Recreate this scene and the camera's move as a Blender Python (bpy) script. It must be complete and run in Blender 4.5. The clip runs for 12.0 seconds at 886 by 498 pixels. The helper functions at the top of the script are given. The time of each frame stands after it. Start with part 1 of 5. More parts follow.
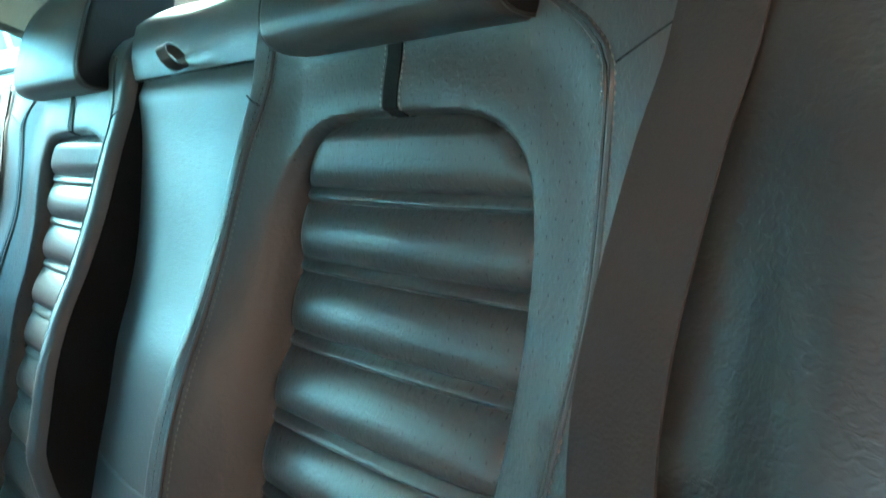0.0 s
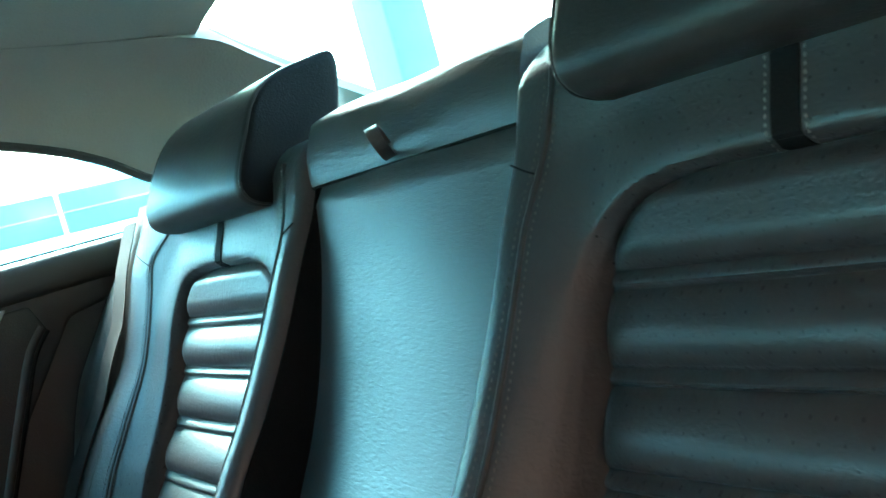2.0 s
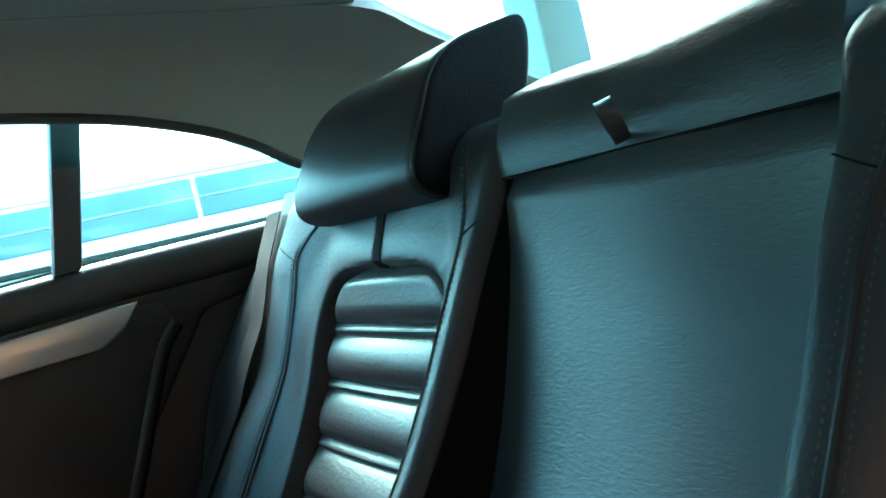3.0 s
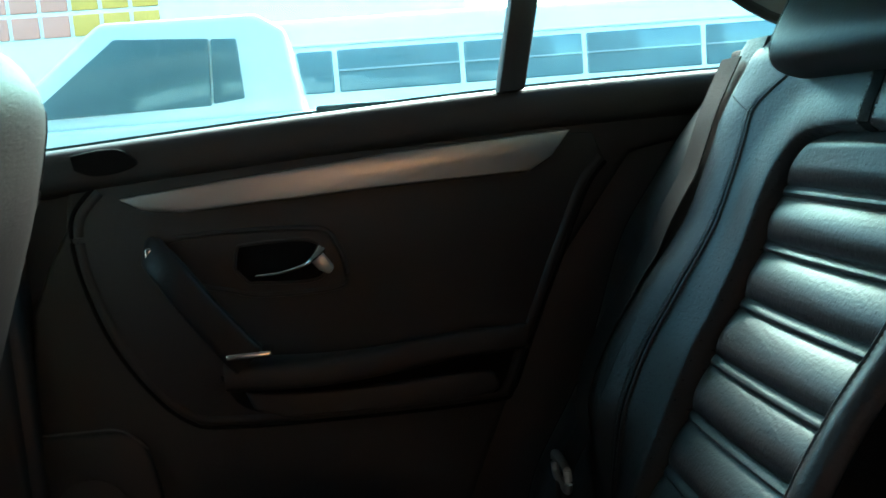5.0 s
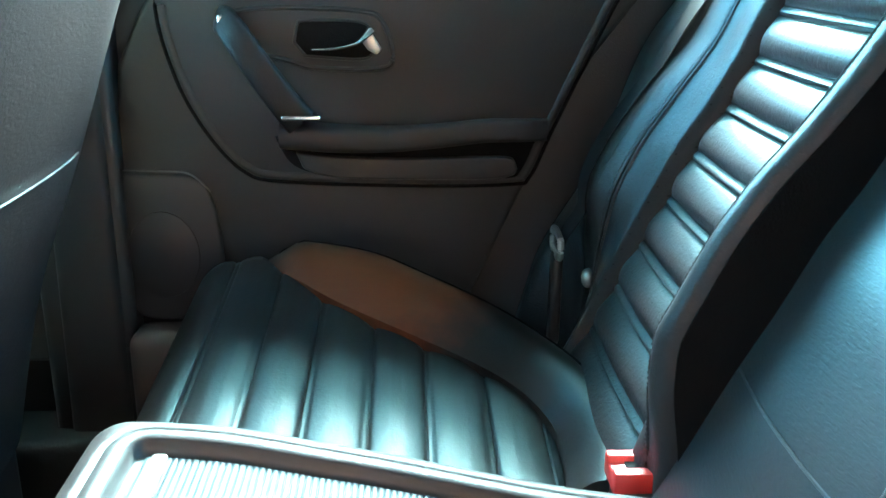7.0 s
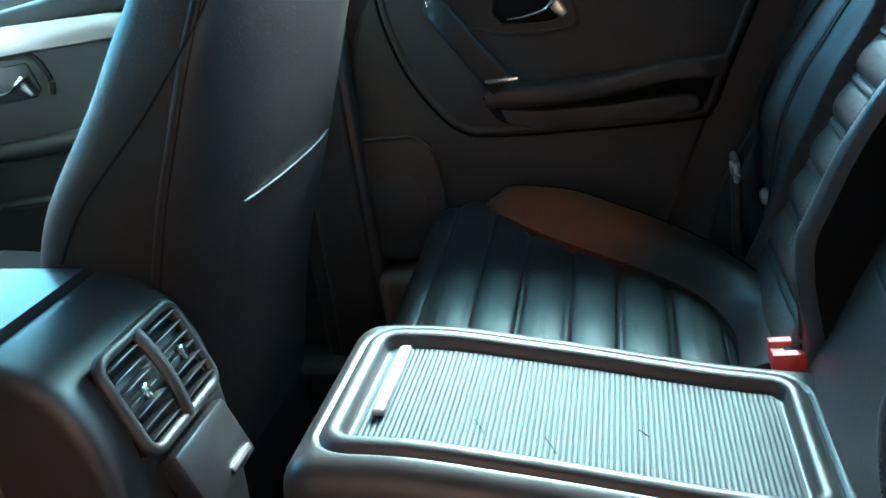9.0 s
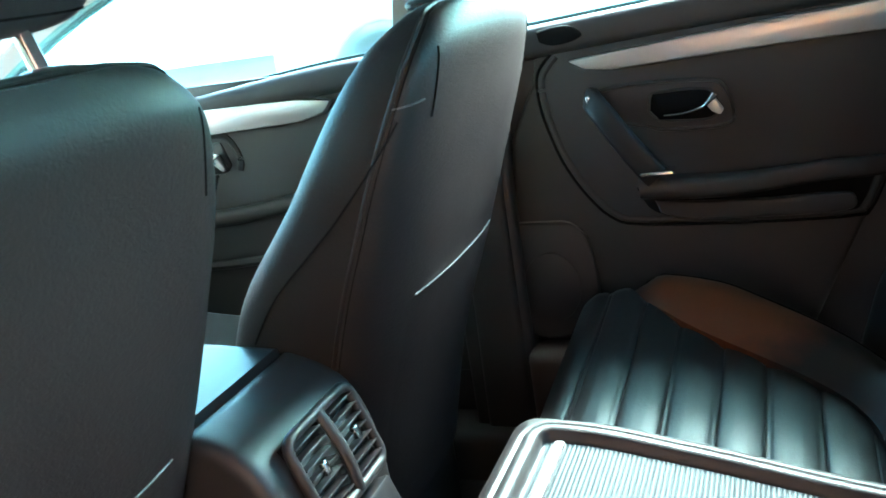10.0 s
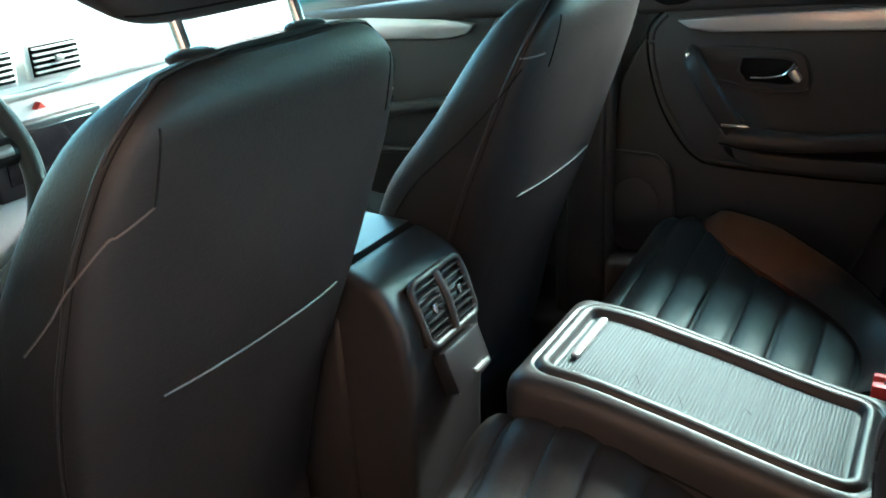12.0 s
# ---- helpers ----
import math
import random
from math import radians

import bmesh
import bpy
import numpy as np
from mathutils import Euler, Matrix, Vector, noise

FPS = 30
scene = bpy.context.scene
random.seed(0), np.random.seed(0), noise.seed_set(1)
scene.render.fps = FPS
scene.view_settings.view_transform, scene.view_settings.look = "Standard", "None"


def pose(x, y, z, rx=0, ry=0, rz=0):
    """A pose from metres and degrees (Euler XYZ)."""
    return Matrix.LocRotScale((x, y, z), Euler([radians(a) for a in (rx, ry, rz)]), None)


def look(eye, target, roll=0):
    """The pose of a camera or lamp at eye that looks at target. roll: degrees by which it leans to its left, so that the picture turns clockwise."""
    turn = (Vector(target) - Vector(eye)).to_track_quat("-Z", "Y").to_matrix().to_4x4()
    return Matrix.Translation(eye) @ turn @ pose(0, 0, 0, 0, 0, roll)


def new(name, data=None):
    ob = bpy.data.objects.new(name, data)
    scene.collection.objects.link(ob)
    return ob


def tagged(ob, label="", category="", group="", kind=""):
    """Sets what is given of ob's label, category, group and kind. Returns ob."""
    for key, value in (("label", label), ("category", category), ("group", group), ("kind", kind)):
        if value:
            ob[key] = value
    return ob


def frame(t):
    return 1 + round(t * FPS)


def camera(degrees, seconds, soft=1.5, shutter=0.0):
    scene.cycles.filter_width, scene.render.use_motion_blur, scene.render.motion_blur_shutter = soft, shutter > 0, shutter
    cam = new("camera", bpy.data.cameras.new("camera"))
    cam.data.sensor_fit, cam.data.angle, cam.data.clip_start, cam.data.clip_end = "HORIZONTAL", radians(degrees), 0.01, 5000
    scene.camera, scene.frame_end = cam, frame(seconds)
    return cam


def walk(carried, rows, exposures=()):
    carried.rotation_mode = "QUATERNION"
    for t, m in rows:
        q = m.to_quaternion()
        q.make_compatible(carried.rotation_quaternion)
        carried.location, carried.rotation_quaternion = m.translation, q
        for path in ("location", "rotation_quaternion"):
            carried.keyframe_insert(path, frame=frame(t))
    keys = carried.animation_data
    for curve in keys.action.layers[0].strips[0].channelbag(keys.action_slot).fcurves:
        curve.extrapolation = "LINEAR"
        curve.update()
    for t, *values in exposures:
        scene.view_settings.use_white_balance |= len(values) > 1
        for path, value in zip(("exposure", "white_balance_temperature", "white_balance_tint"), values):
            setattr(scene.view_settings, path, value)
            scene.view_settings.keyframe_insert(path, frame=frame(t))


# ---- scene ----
import functools

cam = camera(52.0, 12.0, soft=1.5, shutter=0.2)
PATH = [
    (0, (-0.814, 0.152, 1.086), (0.731, -1.008, 0.570), -12.0),
    (0.5, (-0.779, 0.167, 1.097), (0.748, -1.086, 0.782), -14.5),
    (1, (-0.731, 0.191, 1.075), (0.828, -1.020, 0.757), -16.3),
    (1.5, (-0.663, 0.200, 1.064), (0.917, -0.998, 0.797), -17.0),
    (2, (-0.565, 0.193, 1.052), (1.029, -1.005, 0.894), -15.6),
    (2.5, (-0.466, 0.163, 1.060), (1.205, -0.933, 0.996), -14.7),
    (2.7, (-0.435, 0.149, 1.062), (1.263, -0.905, 0.988), -14.2),
    (4.3, (-0.340, 0.188, 1.080), (1.571, -0.363, 0.868), -9.5),
    (4.5, (-0.337, 0.191, 1.076), (1.598, -0.259, 0.843), -8.5),
    (5, (-0.346, 0.221, 1.049), (1.624, 0.003, 0.785), -4.6),
    (5.5, (-0.384, 0.237, 1.035), (1.583, 0.131, 0.695), -2.7),
    (6, (-0.427, 0.232, 1.032), (1.521, 0.210, 0.579), -3.0),
    (6.5, (-0.467, 0.209, 1.020), (1.460, 0.221, 0.480), -1.9),
    (7, (-0.508, 0.201, 1.024), (1.388, 0.119, 0.395), 0.7),
    (7.2, (-0.522, 0.183, 1.016), (1.368, 0.099, 0.370), 0.4),
    (8.8, (-0.686, 0.145, 1.061), (1.135, 0.523, 0.326), -8.6),
    (9, (-0.699, 0.142, 1.072), (1.123, 0.575, 0.371), -8.9),
    (9.5, (-0.724, 0.142, 1.106), (1.099, 0.701, 0.501), -8.9),
    (10, (-0.757, 0.136, 1.157), (1.021, 0.860, 0.595), -9.2),
    (10.5, (-0.814, 0.127, 1.210), (0.932, 0.965, 0.712), -9.6),
    (11, (-0.907, 0.092, 1.240), (0.803, 1.028, 0.792), -7.2),
    (11.5, (-0.997, 0.038, 1.271), (0.650, 1.011, 0.685), -6.2),
    (11.8, (-1.034, 0.005, 1.273), (0.575, 0.972, 0.588), -4.5),
    (12, (-1.059, -0.017, 1.273), (0.544, 0.915, 0.524), -3.3),
]
walk(cam, [(t, look(eye, target, roll)) for t, eye, target, roll in PATH],
     exposures=[(0, 6.75, 6800, -7), (1.5, 6.3, 6650, -6), (2.7, 5.4, 6500, -4), (4.4, 3.9, 7300, 4), (5.0, 4.05, 7200, 4), (5.6, 5.35, 6200, -3), (6.2, 6.75, 5750, -7), (7.2, 6.75, 5900, -7), (8.8, 5.6, 5900, -1), (10, 5.9, 6500, 4), (11.2, 5.5, 6900, 5), (12, 5.25, 6850, 6)])

# ---- world and sun ----
SUN_EL, SUN_AZ = radians(36), radians(102)   # azimuth: from +y towards +x
world = bpy.data.worlds.new("world")
scene.world = world
world.use_nodes = True
wn = world.node_tree
sky = wn.nodes.new("ShaderNodeTexSky")
sky.sky_type = 'NISHITA'
sky.sun_disc = False
sky.sun_elevation, sky.sun_rotation = SUN_EL, SUN_AZ
sky.air_density, sky.dust_density, sky.ozone_density = 1.0, 1.8, 1.0
bg = wn.nodes["Background"]
bg.inputs["Strength"].default_value = 0.15
wn.links.new(sky.outputs[0], bg.inputs["Color"])
sun_data = bpy.data.lights.new("sun", 'SUN')
sun_data.energy, sun_data.angle, sun_data.color = 0.72, radians(24), (0.80, 0.98, 1.04)
sun = new("sun", sun_data)
sd = Vector((math.sin(SUN_AZ) * math.cos(SUN_EL), math.cos(SUN_AZ) * math.cos(SUN_EL), math.sin(SUN_EL)))
sun.matrix_world = look(sd * 30, (0, 0, 0))


# ---- materials ----
def material(name, color, rough=0.5, metal=0.0, grain_size=0.002, bump=0.0, vary=0.12, vary_size=0.15, spec=0.5, coat=0.0):
    """A principled material with colour variation at two scales and a fine relief; sizes in metres."""
    m = bpy.data.materials.new(name)
    m.use_nodes = True
    t = m.node_tree
    p = t.nodes["Principled BSDF"]
    p.inputs["Roughness"].default_value, p.inputs["Metallic"].default_value = rough, metal
    p.inputs["Specular IOR Level"].default_value = spec
    p.inputs["Coat Weight"].default_value = coat
    tc = t.nodes.new("ShaderNodeTexCoord")
    big, small = t.nodes.new("ShaderNodeTexNoise"), t.nodes.new("ShaderNodeTexNoise")
    big.inputs["Scale"].default_value, big.inputs["Detail"].default_value = 1 / vary_size, 5
    small.inputs["Scale"].default_value, small.inputs["Detail"].default_value = 1 / max(grain_size, 1e-4) / 2, 2
    mix = t.nodes.new("ShaderNodeMixRGB")
    mix.inputs[1].default_value = (*[c * (1 - vary) for c in color], 1)
    mix.inputs[2].default_value = (*[min(1, c * (1 + vary)) for c in color], 1)
    add = t.nodes.new("ShaderNodeMath")
    add.operation = 'MULTIPLY_ADD'
    add.inputs[1].default_value = 0.35
    for n in (big, small):
        t.links.new(tc.outputs["Object"], n.inputs["Vector"])
    half = t.nodes.new("ShaderNodeMath")
    half.operation = 'MULTIPLY'
    half.inputs[1].default_value = 0.65
    t.links.new(big.outputs["Fac"], half.inputs[0])
    t.links.new(small.outputs["Fac"], add.inputs[0])
    t.links.new(half.outputs[0], add.inputs[2])
    t.links.new(add.outputs[0], mix.inputs[0])
    t.links.new(mix.outputs[0], p.inputs["Base Color"])
    rr = t.nodes.new("ShaderNodeMapRange")
    rr.inputs["To Min"].default_value, rr.inputs["To Max"].default_value = max(0, rough - 0.07), min(1, rough + 0.07)
    t.links.new(big.outputs["Fac"], rr.inputs["Value"])
    t.links.new(rr.outputs[0], p.inputs["Roughness"])
    if bump:
        b = t.nodes.new("ShaderNodeBump")
        b.inputs["Strength"].default_value, b.inputs["Distance"].default_value = bump, grain_size
        t.links.new(small.outputs["Fac"], b.inputs["Height"])
        t.links.new(b.outputs[0], p.inputs["Normal"])
    return m


def leather(name, color, rough, cell=0.0026, bump=0.35, holes=0.0, crease=0.25, stretch=(0.35, 1, 1), spec=0.33, inner=1):
    """Grained leather: fine wavy wrinkles, long shallow creases, and rows of punched holes where holes is their spacing (none on the bolster towards inner, along x)."""
    m = material(name, color, rough, 0, cell, 0, 0.18, 0.12, spec)
    t = m.node_tree
    p = t.nodes["Principled BSDF"]
    tc = t.nodes["Texture Coordinate"]
    warp = t.nodes.new("ShaderNodeMapping")
    warp.inputs["Scale"].default_value = stretch
    t.links.new(tc.outputs["Object"], warp.inputs["Vector"])
    cells = t.nodes.new("ShaderNodeTexNoise")
    cells.inputs["Scale"].default_value, cells.inputs["Detail"].default_value, cells.inputs["Distortion"].default_value = 0.5 / cell, 2, 0.7
    t.links.new(warp.outputs[0], cells.inputs["Vector"])
    cr = t.nodes.new("ShaderNodeTexNoise")
    cr.inputs["Scale"].default_value, cr.inputs["Detail"].default_value, cr.inputs["Distortion"].default_value = 170, 2, 1.2
    wide = t.nodes.new("ShaderNodeMapping")
    wide.inputs["Scale"].default_value = (0.30, 0.8, 1.2)
    t.links.new(tc.outputs["Object"], wide.inputs["Vector"])
    t.links.new(wide.outputs[0], cr.inputs["Vector"])
    b1 = t.nodes.new("ShaderNodeBump")
    b1.inputs["Strength"].default_value, b1.inputs["Distance"].default_value = bump, cell * 0.4
    t.links.new(cells.outputs["Fac"], b1.inputs["Height"])
    b2 = t.nodes.new("ShaderNodeBump")
    b2.inputs["Strength"].default_value, b2.inputs["Distance"].default_value = crease, 0.0025
    t.links.new(cr.outputs["Fac"], b2.inputs["Height"])
    t.links.new(b2.outputs[0], b1.inputs["Normal"])
    last = b1
    if holes:
        sep = t.nodes.new("ShaderNodeSeparateXYZ")
        t.links.new(tc.outputs["Object"], sep.inputs[0])
        def calc(op, a, b=None):
            n = t.nodes.new("ShaderNodeMath")
            n.operation = op
            for k, v in enumerate((a, b)):
                if v is None:
                    continue
                if isinstance(v, (int, float)):
                    n.inputs[k].default_value = v
                else:
                    t.links.new(v, n.inputs[k])
            return n.outputs[0]
        row = calc('FLOOR', calc('DIVIDE', sep.outputs[2], holes))
        u = calc('SUBTRACT', calc('FRACT', calc('ADD', calc('DIVIDE', sep.outputs[0], holes * 1.35), calc('MULTIPLY', row, 0.5))), 0.5)
        v = calc('SUBTRACT', calc('FRACT', calc('DIVIDE', sep.outputs[2], holes)), 0.5)
        d = calc('SQRT', calc('ADD', calc('POWER', calc('MULTIPLY', u, 1.9), 2.0), calc('POWER', calc('MULTIPLY', v, 0.75), 2.0)))
        across = calc('MULTIPLY', sep.outputs[0], inner)
        plain = calc('MAXIMUM', calc('GREATER_THAN', across, 0.126), calc('LESS_THAN', across, -0.180))
        hole = calc('MAXIMUM', calc('GREATER_THAN', d, 0.075), plain)
        t.links.new(calc('ADD', calc('MULTIPLY', hole, 0.19), 0.08), p.inputs['Specular IOR Level'])
        dark = t.nodes.new("ShaderNodeMixRGB")
        dark.blend_type = 'MULTIPLY'
        dark.inputs[0].default_value = 1.0
        shade = t.nodes.new("ShaderNodeCombineXYZ")
        for k in range(3):
            t.links.new(calc('ADD', calc('MULTIPLY', hole, 0.6), 0.4), shade.inputs[k])
        t.links.new(p.inputs["Base Color"].links[0].from_socket, dark.inputs[1])
        t.links.new(shade.outputs[0], dark.inputs[2])
        t.links.new(dark.outputs[0], p.inputs["Base Color"])
        b3 = t.nodes.new("ShaderNodeBump")
        b3.inputs["Strength"].default_value, b3.inputs["Distance"].default_value = 0.3, 0.0008
        t.links.new(hole, b3.inputs["Height"])
        t.links.new(b1.outputs[0], b3.inputs["Normal"])
        last = b3
    t.links.new(last.outputs[0], p.inputs["Normal"])
    return m


LEATHER = leather("black_leather", (0.032, 0.033, 0.033), 0.42, cell=0.0016, bump=0.4, crease=0.13, stretch=(0.4, 1, 1))
LEATHER_SEAT = leather("smooth_seat_leather", (0.020, 0.020, 0.020), 0.40, cell=0.0018, bump=0.3, crease=0.08, stretch=(1, 1, 1), spec=0.24)
LEATHER_PERF = {s: leather("perforated_leather", (0.027, 0.027, 0.027), 0.40, cell=0.0019, holes=0.0092, bump=0.55, crease=0.09, stretch=(1.0, 0.7, 0.8), inner=-s) for s in (-1, 1)}
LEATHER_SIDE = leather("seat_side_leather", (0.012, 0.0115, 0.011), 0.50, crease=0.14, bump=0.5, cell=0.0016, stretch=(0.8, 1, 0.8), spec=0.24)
LEATHER_WING = leather("coarse_grained_leather", (0.012, 0.0117, 0.0113), 0.46, crease=0.06, bump=0.7, cell=0.0022, stretch=(0.7, 1, 1), spec=0.25)
LEATHER_PANEL = leather("wrinkled_panel_leather", (0.030, 0.031, 0.031), 0.39, cell=0.0011, bump=0.6, crease=0.0, stretch=(0.28, 1, 1), spec=0.5)


def painted_glow(m, colour, place, size):
    """Paints warm light into a leather's colour inside a soft-edged oval about place, in the object's own metres."""
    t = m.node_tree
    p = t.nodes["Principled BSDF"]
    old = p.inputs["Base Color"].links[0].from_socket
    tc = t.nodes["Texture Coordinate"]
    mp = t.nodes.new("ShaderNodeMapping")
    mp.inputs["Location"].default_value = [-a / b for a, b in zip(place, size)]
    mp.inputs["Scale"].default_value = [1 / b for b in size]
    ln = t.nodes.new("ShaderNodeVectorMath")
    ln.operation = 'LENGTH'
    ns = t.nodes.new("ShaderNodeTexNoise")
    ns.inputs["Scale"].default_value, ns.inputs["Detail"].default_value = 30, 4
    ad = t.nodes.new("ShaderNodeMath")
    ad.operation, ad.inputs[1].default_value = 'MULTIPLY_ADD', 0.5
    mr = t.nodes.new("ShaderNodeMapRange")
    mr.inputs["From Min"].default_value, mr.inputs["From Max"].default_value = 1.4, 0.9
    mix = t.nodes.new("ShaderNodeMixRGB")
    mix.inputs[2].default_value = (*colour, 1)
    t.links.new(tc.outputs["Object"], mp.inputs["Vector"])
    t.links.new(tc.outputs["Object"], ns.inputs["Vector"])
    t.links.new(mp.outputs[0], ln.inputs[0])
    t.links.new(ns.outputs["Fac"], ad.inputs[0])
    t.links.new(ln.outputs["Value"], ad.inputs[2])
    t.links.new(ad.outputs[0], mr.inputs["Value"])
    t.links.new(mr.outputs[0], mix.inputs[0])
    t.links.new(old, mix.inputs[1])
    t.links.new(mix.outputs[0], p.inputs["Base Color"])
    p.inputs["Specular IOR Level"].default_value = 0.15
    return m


# Warm light on the bolster, put into the colour as a brown oval.
LEATHER_GLOW = painted_glow(leather("brown_glow_leather", (0.018, 0.017, 0.017), 0.38, crease=0.07, bump=0.22, cell=0.0018), (0.12, 0.036, 0.015), (0.245, 0.10, 0.30), (0.15, 0.16, 0.3))
VINYL = leather("soft_grained_plastic", (0.029, 0.027, 0.026), 0.55, cell=0.0014, bump=0.5, crease=0.05)
PLASTIC = material("dark_moulded_plastic", (0.018, 0.018, 0.019), 0.48, grain_size=0.0008, bump=0.15)
CONSOLE = leather("console_skin", (0.022, 0.022, 0.022), 0.42, cell=0.0012, bump=0.15, crease=0.03, spec=0.3)
GLOSS = material("satin_black_plastic", (0.014, 0.014, 0.015), 0.32, grain_size=0.0006, bump=0.04)
LIDGREY = material("grey_satin_plastic", (0.034, 0.045, 0.049), 0.52, grain_size=0.0008, bump=0.05, spec=0.14)
THREAD = material("grey_thread", (0.16, 0.15, 0.14), 0.7, grain_size=0.0006, bump=0.4)
THREAD_DARK = material("dark_thread", (0.058, 0.046, 0.042), 0.7, grain_size=0.0006, bump=0.4)
PIPING = material("pale_piping", (0.085, 0.085, 0.085), 0.45, grain_size=0.001, bump=0.1)
BELT = material("woven_belt", (0.013, 0.012, 0.012), 0.75, grain_size=0.0009, bump=0.4, spec=0.12)
# Near-black for slits and seams, and for shade painted on facings and recesses.
SLIT_SHADE = material("dark_slit_fabric_and_shade", (0.005, 0.005, 0.005), 0.85, grain_size=0.001, bump=0.5, spec=0.1)
ALU = material("brushed_aluminium", (0.50, 0.49, 0.48), 0.36, 0.85, grain_size=0.0006, bump=0.06, vary=0.06)
CHROME = material("chrome", (0.75, 0.75, 0.75), 0.14, 1.0, vary=0.03)
CLOTH = material("headliner_cloth", (0.21, 0.21, 0.20), 0.95, grain_size=0.002, bump=0.35)
CARPET = material("black_carpet", (0.014, 0.014, 0.014), 0.95, grain_size=0.003, bump=0.9)
RED = material("red_button_plastic", (0.55, 0.035, 0.03), 0.4, grain_size=0.0008, bump=0.05)
YELLOW = material("yellow_tag", (0.75, 0.55, 0.05), 0.6, grain_size=0.001)
DASH = material("pale_grey_dash_plastic", (0.74, 0.73, 0.71), 0.55, grain_size=0.0015, bump=0.35)
SCREEN = material("dark_screen", (0.01, 0.01, 0.012), 0.12, coat=0.3)
# The brown tint holds the warm reflection that falls on the sill.
SILLTRIM = material("grey_sill_plastic_warm_glow", (0.055, 0.036, 0.030), 0.55, grain_size=0.001, bump=0.2)
RUBBER = material("black_rubber", (0.018, 0.018, 0.018), 0.65, grain_size=0.002, bump=0.2)
TRIMCLOTH = material("pillar_cloth", (0.20, 0.18, 0.16), 0.9, grain_size=0.002, bump=0.3)
ASPHALT = material("concrete_yard", (0.17, 0.165, 0.155), 0.9, grain_size=0.02, bump=0.4, vary=0.2, vary_size=1.5)
PAINT = material("white_car_paint", (0.86, 0.86, 0.86), 0.25, vary=0.02, coat=0.6)
SILVER = material("silver_car_paint", (0.35, 0.36, 0.38), 0.3, 0.3, vary=0.02, coat=0.6)
BUSGLASS = material("dark_bus_glass", (0.13, 0.20, 0.22), 0.10, vary=0.3, vary_size=0.5)
PLASTER = material("white_plaster", (0.82, 0.81, 0.79), 0.9, grain_size=0.01, bump=0.3)
# Sheet of the unseen canopy added to block sky light.
SKY_BLOCKER = material("dull_green_sheet", (0.09, 0.12, 0.11), 0.7, grain_size=0.01, bump=0.2)
TERRACOTTA = material("brown_plaster", (0.155, 0.082, 0.054), 0.85, grain_size=0.01, bump=0.3)
SALMON = material("salmon_panel", (0.75, 0.22, 0.16), 0.6, grain_size=0.01, bump=0.1)
ORANGE = material("orange_panel", (0.75, 0.30, 0.05), 0.6, grain_size=0.01, bump=0.1)
POSTBLUE = material("pale_blue_steel", (0.17, 0.22, 0.225), 0.5, grain_size=0.01, bump=0.1)
GREENS = material("teal_sheet", (0.10, 0.30, 0.28), 0.5, grain_size=0.02, bump=0.2)


def glass(name, tint):
    m = bpy.data.materials.new(name)
    m.use_nodes = True
    t = m.node_tree
    t.nodes.remove(t.nodes["Principled BSDF"])
    clear, gloss, mix = t.nodes.new("ShaderNodeBsdfTransparent"), t.nodes.new("ShaderNodeBsdfGlossy"), t.nodes.new("ShaderNodeMixShader")
    clear.inputs[0].default_value = (*tint, 1)
    gloss.inputs["Roughness"].default_value = 0.02
    face = t.nodes.new("ShaderNodeLayerWeight")
    face.inputs["Blend"].default_value = 0.5
    power, ease = t.nodes.new("ShaderNodeMath"), t.nodes.new("ShaderNodeMath")
    power.operation, power.inputs[1].default_value = 'POWER', 4.0
    ease.operation, ease.inputs[1].default_value, ease.inputs[2].default_value = 'MULTIPLY_ADD', 0.5, 0.03
    t.links.new(face.outputs["Facing"], power.inputs[0])
    t.links.new(power.outputs[0], ease.inputs[0])
    t.links.new(ease.outputs[0], mix.inputs[0])
    t.links.new(clear.outputs[0], mix.inputs[1])
    t.links.new(gloss.outputs[0], mix.inputs[2])
    t.links.new(mix.outputs[0], t.nodes["Material Output"].inputs[0])
    return m


GLASS = glass("green_tinted_window_glass", (0.60, 0.885, 0.895))


# ---- mesh helpers ----
def thing(name, loc, label, category, group="", kind=""):
    ob = new(name)
    ob.location = loc
    ob.empty_display_size = 0.05
    return tagged(ob, label, category, group, kind)


def origin(ob):
    v = Vector((0, 0, 0))
    while ob is not None:
        v += Vector(ob.location)
        ob = ob.parent
    return v


def part(name, bm, mat, parent=None, label="", sharp=40, kind="", category=""):
    """Links a bmesh, given in world places, as one mesh under parent."""
    bmesh.ops.recalc_face_normals(bm, faces=bm.faces)
    if parent is not None:
        bmesh.ops.translate(bm, verts=bm.verts, vec=-origin(parent))
    me = bpy.data.meshes.new(name)
    bm.to_mesh(me)
    bm.free()
    me.materials.append(mat)
    me.polygons.foreach_set("use_smooth", [True] * len(me.polygons))
    me.set_sharp_from_angle(angle=radians(sharp))
    ob = new(name, me)
    ob.parent = parent
    return tagged(ob, label, category, "", kind)


@functools.lru_cache(maxsize=None)
def slopes(table):
    """Knots and monotone slopes of a table of (z, value)."""
    zs, vs = (np.array(c, float) for c in zip(*sorted(table)))
    h, d = np.diff(zs), np.diff(vs) / np.diff(zs)
    m = np.zeros(len(zs))
    m[0], m[-1] = d[0], d[-1]
    for i in range(1, len(zs) - 1):
        if d[i - 1] * d[i] > 0:
            w1, w2 = 2 * h[i] + h[i - 1], h[i] + 2 * h[i - 1]
            m[i] = (w1 + w2) / (w1 / d[i - 1] + w2 / d[i])
    return zs.tolist(), vs.tolist(), m.tolist()


